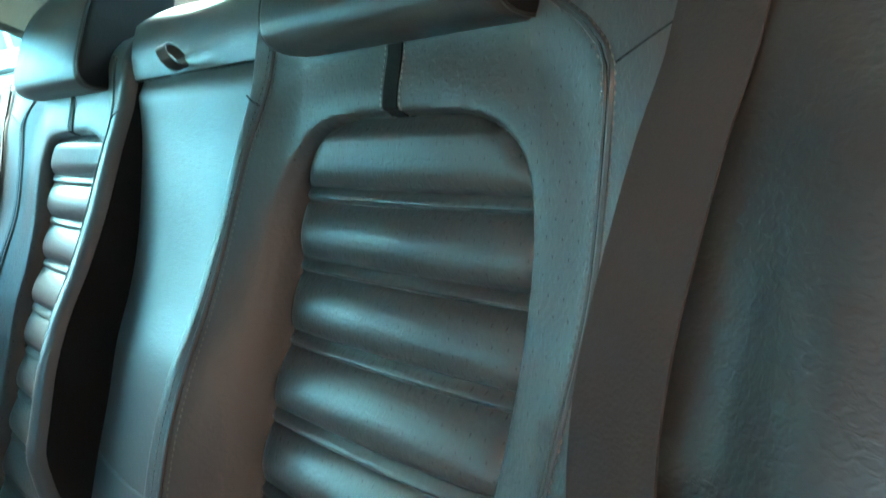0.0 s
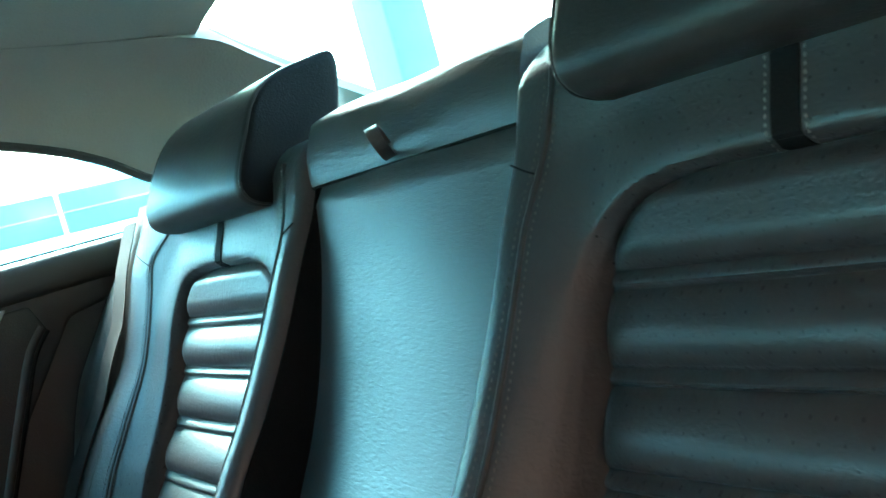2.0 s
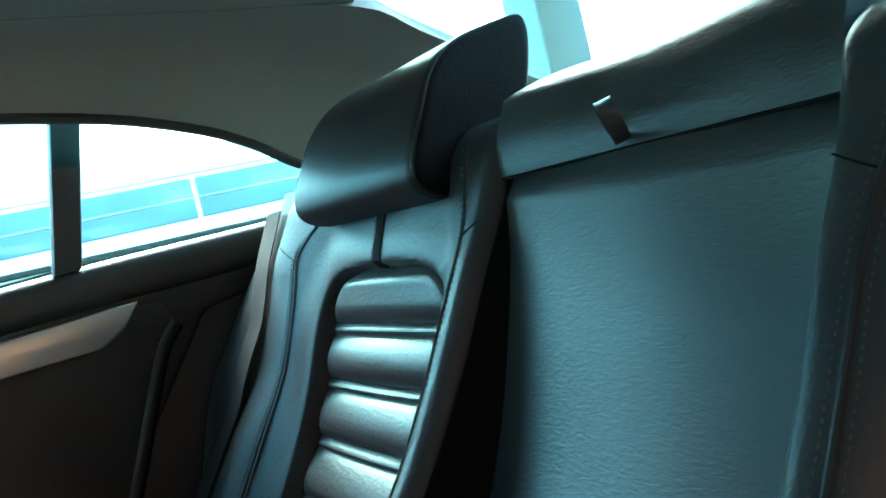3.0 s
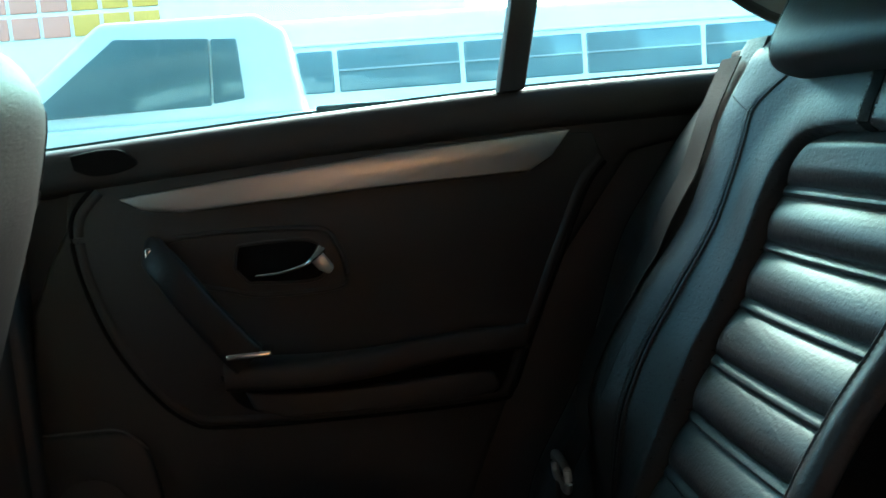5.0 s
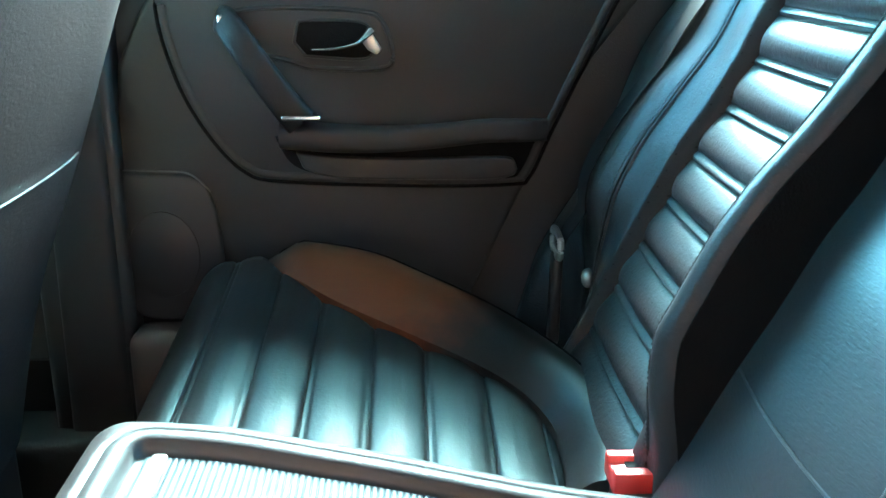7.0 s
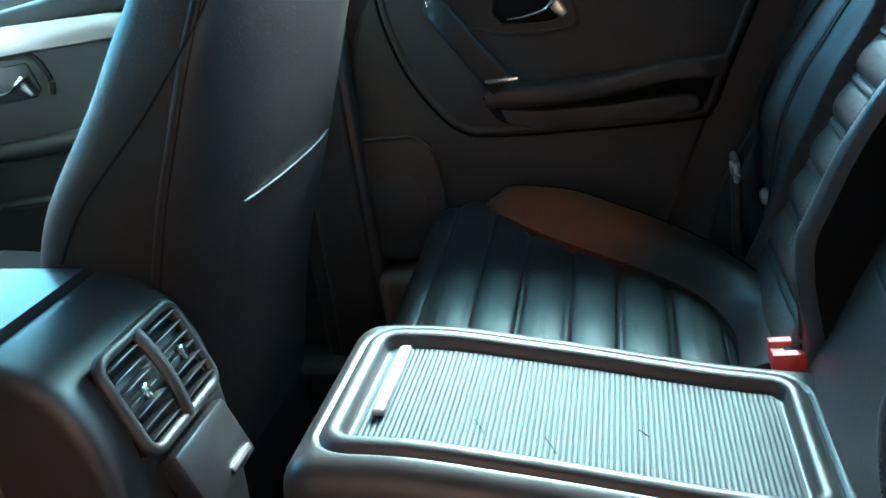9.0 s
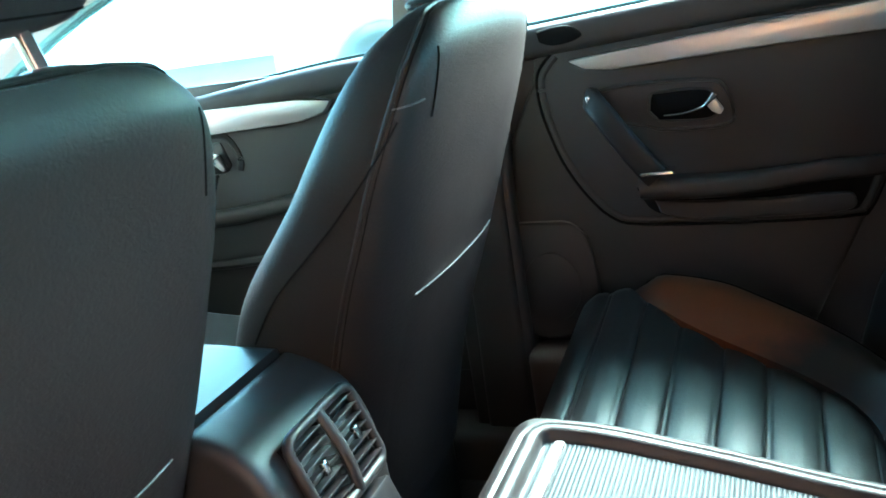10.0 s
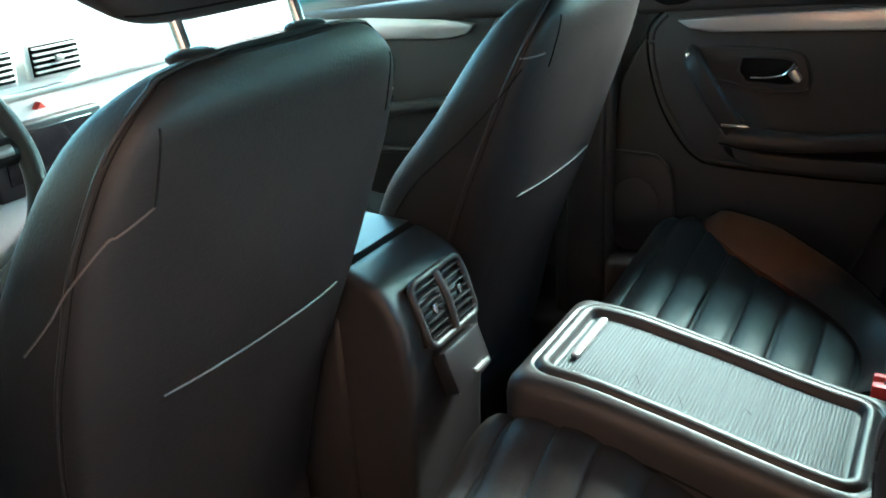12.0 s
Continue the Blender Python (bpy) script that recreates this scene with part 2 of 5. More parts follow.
def lerp(table, z):
    """Smooth reading of a table of (z, value)."""
    zs, vs, m = slopes(tuple(table))
    if z <= zs[0]:
        return vs[0]
    if z >= zs[-1]:
        return vs[-1]
    i = bisect(zs, z)
    h = zs[i + 1] - zs[i]
    t = (z - zs[i]) / h
    return (vs[i] * (1 + 2 * t) * (1 - t) ** 2 + h * m[i] * t * (1 - t) ** 2
            + vs[i + 1] * t * t * (3 - 2 * t) + h * m[i + 1] * t * t * (t - 1))


def bisect(zs, z):
    i = 0
    while i < len(zs) - 2 and z > zs[i + 1]:
        i += 1
    return i


def step(a, b, x):
    t = min(1.0, max(0.0, (x - a) / (b - a)))
    return t * t * (3 - 2 * t)


def grid(bm, f, nu, nv, close_u=False):
    rows = [[bm.verts.new(f(i / (nu if close_u else nu - 1), j / (nv - 1))) for i in range(nu)] for j in range(nv)]
    for j in range(nv - 1):
        for i in range(nu if close_u else nu - 1):
            k = (i + 1) % nu
            bm.faces.new((rows[j][i], rows[j][k], rows[j + 1][k], rows[j + 1][i]))
    return rows


def pad(f, nu, nv, back):
    """A closed cushion: the sheet f(u, v) and the same sheet moved by back."""
    bm = bmesh.new()
    a = grid(bm, f, nu, nv)
    b = grid(bm, lambda u, v: Vector(f(u, v)) + Vector(back), nu, nv)
    ring = lambda r: r[0] + [row[-1] for row in r[1:-1]] + r[-1][::-1] + [row[0] for row in r[-2:0:-1]]
    ra, rb = ring(a), ring(b)
    for i in range(len(ra)):
        k = (i + 1) % len(ra)
        bm.faces.new((ra[i], ra[k], rb[k], rb[i]))
    return bm


def loft(sections):
    """A closed body through rings of as many points each, capped at both ends."""
    bm = bmesh.new()
    rings = [[bm.verts.new(p) for p in s] for s in sections]
    for a, b in zip(rings, rings[1:]):
        for i in range(len(a)):
            k = (i + 1) % len(a)
            bm.faces.new((a[i], a[k], b[k], b[i]))
    for r in (rings[0], rings[-1]):
        bm.faces.new(r)
    return bm


def oval(n, hx, hy, p=4.0):
    """Points of a superellipse."""
    out = []
    for i in range(n):
        a = 2 * math.pi * i / n
        c, s = math.cos(a), math.sin(a)
        out.append((math.copysign(abs(c) ** (2 / p), c) * hx, math.copysign(abs(s) ** (2 / p), s) * hy))
    return out


def rbox(x0, x1, y0, y1, z0, z1, r=0.005, seg=3, bm=None):
    """A box with rounded edges."""
    own = bmesh.new()
    bmesh.ops.create_cube(own, size=1)
    bmesh.ops.scale(own, vec=(abs(x1 - x0), abs(y1 - y0), abs(z1 - z0)), verts=own.verts)
    bmesh.ops.translate(own, vec=((x0 + x1) / 2, (y0 + y1) / 2, (z0 + z1) / 2), verts=own.verts)
    r = min(r, 0.49 * min(abs(x1 - x0), abs(y1 - y0), abs(z1 - z0)))
    if r > 0:
        bmesh.ops.bevel(own, geom=own.edges[:], offset=r, segments=seg, affect='EDGES', profile=0.5)
    if bm is None:
        return own
    me = bpy.data.meshes.new("tmp")
    own.to_mesh(me)
    own.free()
    bm.from_mesh(me)
    bpy.data.meshes.remove(me)
    return bm


def prism(poly, axis, a, b, r=0.0, seg=2):
    """A polygon of two coordinates, drawn out along axis from a to b, its edges rounded."""
    bm = bmesh.new()
    n = "xyz".index(axis)
    place = lambda p, w: tuple([*p[:n], w, *p[n:]])
    lo, hi = [bm.verts.new(place(p, a)) for p in poly], [bm.verts.new(place(p, b)) for p in poly]
    bm.faces.new(lo)
    bm.faces.new(hi)
    for i in range(len(poly)):
        k = (i + 1) % len(poly)
        bm.faces.new((lo[i], lo[k], hi[k], hi[i]))
    if r:
        bmesh.ops.recalc_face_normals(bm, faces=bm.faces)
        es = [e for e in bm.edges if len(e.link_faces) == 2 and e.calc_face_angle(0) > 0.6]
        bmesh.ops.bevel(bm, geom=es, offset=r, segments=seg, affect='EDGES', profile=0.5, clamp_overlap=True)
    return bm


def smooth_path(pts, n=8):
    """Points along a smooth curve through pts."""
    pts = [Vector(p) for p in pts]
    out = []
    for i in range(len(pts) - 1):
        p0, p1, p2, p3 = pts[max(i - 1, 0)], pts[i], pts[i + 1], pts[min(i + 2, len(pts) - 1)]
        for k in range(n):
            t = k / n
            out.append(0.5 * ((2 * p1) + (p2 - p0) * t + (2 * p0 - 5 * p1 + 4 * p2 - p3) * t * t + (3 * p1 - p0 - 3 * p2 + p3) * t ** 3))
    return out + [pts[-1]]


def tube(pts, r, sides=8, squash=1.0, bm=None, up=(0, 0, 1), taper=None):
    """A round bar along pts."""
    bm = bm or bmesh.new()
    rings = []
    for i, p in enumerate(pts):
        d = (Vector(pts[min(i + 1, len(pts) - 1)]) - Vector(pts[max(i - 1, 0)])).normalized()
        side = d.cross(Vector(up))
        side = side.normalized() if side.length > 1e-4 else Vector((1, 0, 0))
        top = side.cross(d).normalized()
        q = r * (taper(i / (len(pts) - 1)) if taper else 1)
        rings.append([bm.verts.new(Vector(p) + side * math.cos(a) * q + top * math.sin(a) * q * squash) for a in (2 * math.pi * k / sides for k in range(sides))])
    for a, b in zip(rings, rings[1:]):
        for i in range(sides):
            k = (i + 1) % sides
            bm.faces.new((a[i], a[k], b[k], b[i]))
    bm.faces.new(rings[0])
    bm.faces.new(rings[-1])
    return bm


def stitches(pts, pitch=0.0042, r=0.0008, length=0.0032, lift=(0, 0, 0)):
    """A row of short threads along pts."""
    bm = bmesh.new()
    pts = [Vector(p) for p in pts]
    acc = 0.0
    for a, b in zip(pts, pts[1:]):
        seg = (b - a).length
        while acc < seg:
            c = a + (b - a) * (acc / seg) + Vector(lift)
            d = (b - a).normalized()
            side = d.cross(Vector((0.3, 1, 0.4))).normalized()
            top = side.cross(d)
            e0, e1 = bm.verts.new(c - d * length / 2), bm.verts.new(c + d * length / 2)
            ring = [bm.verts.new(c + v * r) for v in (side, top, -side, -top)]
            for k in range(4):
                bm.faces.new((ring[k], ring[(k + 1) % 4], e1))
                bm.faces.new((ring[(k + 1) % 4], ring[k], e0))
            acc += pitch
        acc -= seg
    return bm


def blob(c, h, p=4.0, nu=40, nv=24, warp=None):
    """A rounded block about c with half sizes h."""
    def f(u, v):
        a, b = 2 * math.pi * u, math.pi * (v - 0.5)
        pw = lambda w: math.copysign(abs(w) ** (2 / p), w)
        q = Vector((pw(math.cos(b)) * pw(math.cos(a)) * h[0], pw(math.cos(b)) * pw(math.sin(a)) * h[1], pw(math.sin(b)) * h[2]))
        if warp:
            q = Vector(warp(q))
        return Vector(c) + q
    bm = bmesh.new()
    e = 0.012
    rows = grid(bm, lambda u, v: f(u, e + v * (1 - 2 * e)), nu, nv, close_u=True)
    bm.faces.new(rows[0])
    bm.faces.new(rows[-1])
    return bm


# ---- the ground and the car's shell ----
def ground():
    bm = bmesh.new()
    bmesh.ops.create_grid(bm, x_segments=60, y_segments=60, size=400)
    return part("ground", bm, ASPHALT, None, "pale sunlit concrete yard round the car", kind="structure", category="ground")


ground()
FLOOR = 0.22


def roof_z(x, y):
    """Height of the headliner."""
    v = (y + 0.36) / 1.55
    return 1.315 + 0.055 * (1 - min(1.0, abs(x / 0.6)) ** 3) + 0.036 * math.sin(math.pi * min(1.0, max(0.0, v * 1.1)))


def shell():
    # floor pan with its raised tunnel
    prof = [(-0.78, FLOOR), (-0.14, FLOOR), (-0.11, FLOOR + 0.13), (0.11, FLOOR + 0.13), (0.14, FLOOR), (0.78, FLOOR), (0.78, FLOOR - 0.06), (-0.78, FLOOR - 0.06)]
    part("floor", prism(prof, "y", -0.05, 2.0, 0.01), CARPET, None, "black carpeted floor of the car with a raised tunnel", kind="structure", category="floor")
    # headliner
    def roof(u, v):
        x = -0.60 + 1.20 * u
        y = -0.36 + 1.55 * v
        return (x, y, roof_z(x, y))
    part("ceiling", pad(roof, 24, 24, (0, 0, 0.02)), CLOTH, None, "grey cloth headliner under the roof", kind="structure", category="ceiling")
    # outer skin keeps daylight out above the cloth
    def skin(u, v):
        x, y, z = roof(u, v)
        return (x * (1 + 0.12 * abs(2 * u - 1) ** 6), y, z + 0.035)
    part("roof", pad(skin, 24, 24, (0, 0, 0.012)), PAINT, None, "painted steel roof of the car", kind="structure", category="roof")
    # parcel shelf and the bulkhead under it
    part("parcel_shelf", rbox(-0.72, 0.72, -0.78, -0.262, 1.09, 1.112, 0.006), CARPET, None, "dark cloth parcel shelf under the rear window", kind="structure", category="shelf")
    part("bulkhead", rbox(-0.78, 0.78, -0.42, -0.40, 0.2, 1.09, 0.004), CARPET, None, "dark panel behind the rear backrests", kind="structure", category="wall")
    part("scuttle", rbox(-0.78, 0.78, 1.95, 1.99, 0.16, 1.02, 0.004), CARPET, None, "dark panel in front of the footwells", kind="structure", category="wall")


def rail(s):
    """Side rail and rear pillar trim: cloth between the window's upper edge and the headliner and rear window."""
    lower = [(0.765, -0.47, 1.105), (0.72, -0.315, 1.155), (0.705, -0.24, 1.197), (0.70, -0.166, 1.228), (0.69, -0.04, 1.258), (0.685, 0.2, 1.288), (0.68, 0.5, 1.302), (0.69, 0.8, 1.300), (0.70, 1.1, 1.275), (0.72, 1.4, 1.20), (0.75, 1.75, 1.05)]
    upper = [(0.640, -0.70, 1.180), (0.600, -0.54, 1.240), (0.582, -0.45, 1.278), (0.568, -0.362, 1.314), (0.585, -0.20, 1.322), (0.59, 0.2, 1.335), (0.59, 0.5, 1.345), (0.59, 0.8, 1.345), (0.60, 1.1, 1.325), (0.64, 1.4, 1.235), (0.68, 1.75, 1.07)]
    a, b = smooth_path(lower, 4), smooth_path(upper, 4)
    def f(u, v):
        i = round(v * (len(a) - 1))
        top = b[i].copy()
        if top.y > -0.36:
            top.z = top.z + (roof_z(top.x, top.y) - 0.001 - top.z) * step(-0.36, -0.28, top.y)
        p = a[i].lerp(top, u)
        p = p + Vector((0.016, 0, 0.020)) * math.sin(math.pi * u)
        return (s * p.x, p.y, p.z)
    part("pillar_trim", pad(f, 8, len(a), (s * 0.03, 0, 0.03)), CLOTH, None, "grey cloth trim along the roof edge and rear pillar", kind="structure", category="trim")
    # black seal along the window's upper edge
    seal = tube([(s * (p.x + 0.004), p.y, p.z - 0.003) for p in a], 0.007, 8)
    part("window_seal", seal, RUBBER, None, "black rubber seal along the window's upper edge", kind="structure", category="seal")


shell()
rail(1)
rail(-1)


# ---- rear seat ----
# the backrest's plain line, (height, depth), and how far its edges stand proud of it
BASE = [(0.52, 0.040), (0.62, -0.014), (0.70, -0.052), (0.762, -0.084), (0.818, -0.111), (0.864, -0.139), (0.913, -0.163), (0.966, -0.183), (1.02, -0.200), (1.075, -0.211), (1.12, -0.225), (1.16, -0.25)]
INNER = [(0.52, -0.050), (0.62, 0.006), (0.70, 0.054), (0.74, 0.070), (0.80, 0.072), (0.85, 0.072), (0.90, 0.060), (0.96, 0.043), (1.01, 0.030), (1.06, 0.010), (1.12, 0.0)]
OUTER = [(0.52, -0.05), (0.62, -0.012), (0.69, 0.022), (0.77, 0.052), (0.86, 0.047), (0.94, 0.028), (1.03, 0.020), (1.08, 0.008), (1.13, 0.0)]
PLEATS = [0.966 - 0.0515 * k for k in range(9)]
CX, HW = 0.33, 0.132


def q_insert(dx, z):
    return (abs(dx / HW) ** 4 + (max(0.0, z - 0.90) / 0.12) ** 4) ** 0.25


def back_y(dx, z):
    """Depth of the backrest's padded frame; dx from the seat's middle, towards the door positive."""
    y = lerp(BASE, z)
    if dx < 0:
        y += lerp(INNER, z) * step(-0.115, -0.178, dx)
    else:
        y += 1.12 * lerp(OUTER, z) * step(0.116, 0.235, dx)
    q = q_insert(dx, z)
    y += 0.008 * step(1.0, 1.06, q) * (1 - step(1.07, 1.40, q))
    y -= 0.018 * (1 - step(0.972, 1.005, q))
    return y


def pleat(z):
    """The quilted profile: rounded pillows with a narrow double-stitched welt between them."""
    d = min(abs(z - p) for p in PLEATS)
    if d < 0.0044:
        return -0.0085 + 0.0055 * math.cos(d / 0.0044 * math.pi / 2)
    if d < 0.0056:
        return -0.0085
    return -0.0085 + 0.0120 * math.sin(min(1.0, (d - 0.0056) / 0.0200) * math.pi / 2) ** 0.65


def rear_seat(s):
    side = "driver's side" if s < 0 else "passenger's side"
    seat = thing("car_seat", (s * CX, 0.15, 0.30), "black quilted leather rear seat with grey stitching, " + side, "car seat", "rear seats")
    X = lambda dx: s * (CX + dx)

    # padded frame of the backrest
    TOP = 1.118
    def frame_pad(u, v):
        z = 0.52 + (TOP - 0.52) * v ** 0.9
        k = step(1.02, TOP, z)
        x0, x1 = -0.190 + 0.012 * step(1.09, TOP, z), 0.247 - 0.02 * k
        dx = x0 + (x1 - x0) * u
        y = back_y(dx, z)
        e = min(u * (x1 - x0), (1 - u) * (x1 - x0) * 2) / 0.012
        if e < 1:
            y -= 0.016 * (1 - math.sqrt(max(0, 1 - (1 - e) ** 2)))
        t = (TOP - z) / 0.03
        if t < 1:
            y -= 0.030 * (1 - math.sqrt(max(0, 1 - (1 - t) ** 2)))
        return (X(dx), y, z)
    part("backrest_frame", pad(frame_pad, 190, 200, (0, -0.085, -0.004)), LEATHER_PERF[s], seat, "perforated black leather border")

    # the quilted middle
    def insert(u, v):
        z = 0.53 + (1.0185 - 0.53) * v
        w = HW * 1.02 * max(0.0, 1 - (max(0.0, z - 0.90) / 0.12) ** 4) ** 0.25
        dx = (2 * u - 1) * w
        e = abs(2 * u - 1)
        fade = (max(0.0, e - 0.84) / 0.16) ** 2
        y = lerp(BASE, z) - 0.002 + pleat(z) * (1 - fade) - 0.0045 * fade + 0.004 * (1 - e ** 2)
        y -= 0.003 * (max(0.0, e - 0.86) / 0.14) ** 2
        y -= 0.010 * step(1.005, 1.0185, z) ** 2
        return (X(dx), y, z)
    part("backrest_insert", pad(insert, 48, 330, (0, -0.03, 0)), LEATHER_PERF[s], seat, "black leather panel quilted in level ribs")

    # strap slit above the insert, with stitching on both sides
    part("slit", pad(lambda u, v: (X(-0.0075 + 0.015 * u), back_y(0, 1.014 + 0.075 * v) + 0.0012, 1.014 + 0.075 * v), 4, 12, (0, -0.004, 0)), SLIT_SHADE, seat, "dark recessed strip")
    for dx in (-0.0105, 0.0105):
        part("stitching", stitches([(X(dx), back_y(dx, 1.02 + 0.0075 * i) + 0.0008, 1.02 + 0.0075 * i) for i in range(10)]), THREAD, seat, "grey stitching", kind="stuff")

    # black sheet that paints the gap's shade on the side towards the centre backrest
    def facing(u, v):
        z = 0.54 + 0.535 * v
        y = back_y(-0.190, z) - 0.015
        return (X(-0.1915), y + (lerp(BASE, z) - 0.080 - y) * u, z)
    part("shade_facing", pad(facing, 6, 40, (-s * 0.0016, 0, 0)), SLIT_SHADE, seat, "black sheet painting the shade of the gap")

    # inner edge: a ridge seam with double stitching
    part("ridge_seam", tube([(X(-0.164 + 0.012 * step(1.0, 1.10, z)), back_y(-0.164 + 0.012 * step(1.0, 1.10, z), z) - 0.0006, z) for z in (1.10 - 0.015 * i for i in range(38))], 0.0024, 8), LEATHER_SEAT, seat)
    edge = [(1.10 - 0.015 * i) for i in range(38)]
    for dx in (-0.1588, -0.1692):
        part("stitching", stitches([(X(dx + 0.012 * step(1.0, 1.10, z)), back_y(dx + 0.012 * step(1.0, 1.10, z), z) + 0.0008, z) for z in edge], 0.005), THREAD_DARK, seat, "dull brown stitching", kind="stuff")
    z0 = 1.046
    part("cross_seam", tube([(X(-0.184 + 0.003 * i), back_y(-0.184 + 0.003 * i, z0 - 0.0012 * i) + 0.0008, z0 - 0.0012 * i) for i in range(8)], 0.0006, 6), SLIT_SHADE, seat)

    # outer seam: a groove welt with stitching on both sides, which bends inwards at the top
    def seam_pt(k, off=0.0):
        z = 0.56 + (1.094 - 0.56) * k
        dx = 0.190 - 0.075 * step(1.03, 1.10, z) ** 1.5 - 0.006 * step(0.9, 0.6, z) + off
        return (X(dx), back_y(dx, z) + 0.0010, z)
    part("welt", tube([seam_pt(i / 50) for i in range(51)], 0.0008, 6), SLIT_SHADE, seat)
    for off in (-0.0022, 0.0022):
        part("welt_roll", tube([(lambda q: (q[0], q[1] - 0.0013, q[2]))(seam_pt(i / 50, off)) for i in range(51)], 0.0023, 8), LEATHER_SEAT, seat)
    for off in (-0.0058, 0.0058):
        part("stitching", stitches([seam_pt(i / 50, off) for i in range(51)], 0.0048), THREAD_DARK, seat, "dull brown stitching", kind="stuff")
    part("cross_seam", tube([(X(0.190 + 0.005 * i), back_y(0.190 + 0.005 * i, 1.040 + 0.0022 * i) + 0.0004, 1.040 + 0.0022 * i) for i in range(9)], 0.0005, 6), SLIT_SHADE, seat)

    # cushion: quilted middle across, bolster on the door side that wraps round behind
    CZ = [(-0.06, 0.530), (0.0, 0.545), (0.10, 0.572), (0.25, 0.597), (0.38, 0.607), (0.44, 0.600), (0.475, 0.575), (0.490, 0.535)]
    def bound(y):
        return lerp([(-0.06, 0.0), (0.04, 0.01), (0.072, 0.065), (0.122, 0.105), (0.182, 0.135), (0.252, 0.182), (0.312, 0.232), (0.37, 0.310), (0.40, 0.345), (0.49, 0.345)], y)
    lines = [0.426 - 0.0620 * k for k in range(8)]
    def cush(u, v):
        y = -0.055 + 0.545 * v
        dx = -0.195 + (bound(y) + 0.195) * u
        z = lerp(CZ, y)
        d = min(abs(y - l) for l in lines)
        z += -0.006 + 0.0068 * min(1.0, max(0.0, (d - 0.0032) / 0.020)) ** 0.3 + (0.0018 if d < 0.0022 else 0.0)
        z -= 0.012 * step(0.965, 1.0, u)
        z += 0.10 * (dx - 0.12) - 0.03 * step(0.055, 0.02, y)
        if s < 0:
            z += 0.050 * step(-0.04, -0.190, dx) * step(0.10, 0.35, y)
        return (X(dx), y, z)
    part("seat_cushion", pad(cush, 36, 260, (0, 0, -0.16)), LEATHER_SEAT, seat, "black leather cushion quilted in ribs")
    inner = smooth_path([(x - CX, y, 0) for x, y in ((0.656, 0.388), (0.562, 0.318), (0.502, 0.252), (0.458, 0.184), (0.420, 0.120), (0.380, 0.074), (0.33, 0.048), (0.265, 0.044), (0.20, 0.056))], 8)
    outer = smooth_path([(x - CX, y, 0) for x, y in ((0.676, 0.394), (0.700, 0.334), (0.678, 0.25), (0.624, 0.176), (0.560, 0.10), (0.484, 0.036), (0.402, -0.010), (0.29, -0.022), (0.18, -0.004))], 8)
    def bol(u, v):
        k = round(v * (len(inner) - 1))
        a, b = inner[k], outer[k]
        p = a.lerp(b, u * 1.04 - 0.02)
        z = lerp(CZ, a.y) + 0.10 * (a.x - 0.12) - 0.012
        z += (0.036 + 0.016 * step(0.0, 0.3, v)) * math.sin(math.pi * min(1.0, 0.12 + 0.62 * u)) * step(0.0, 0.12, v)
        z -= 0.035 * max(0.0, (u - 0.86) / 0.14) ** 2
        return (X(p.x), p.y, z)
    # only the passenger's side carries the painted warm light
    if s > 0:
        part("seat_bolster", pad(bol, 30, len(inner), (0, 0, -0.14)), LEATHER_GLOW, seat, "black leather bolster with a warm glow painted in")
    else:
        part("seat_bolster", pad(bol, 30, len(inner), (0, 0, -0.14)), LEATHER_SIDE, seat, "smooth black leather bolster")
    rim = [Vector(bol(0.80, 0.04 + 0.94 * k / 40)) + Vector((0, 0, 0.0008)) for k in range(41)]
    part("seam", tube(rim, 0.0014, 6), SLIT_SHADE, seat)
    part("seat_base", rbox(X(-0.19), X(0.385), -0.04, 0.46, FLOOR, 0.45, 0.02), VINYL, seat, "dark grained seat base")
    return seat


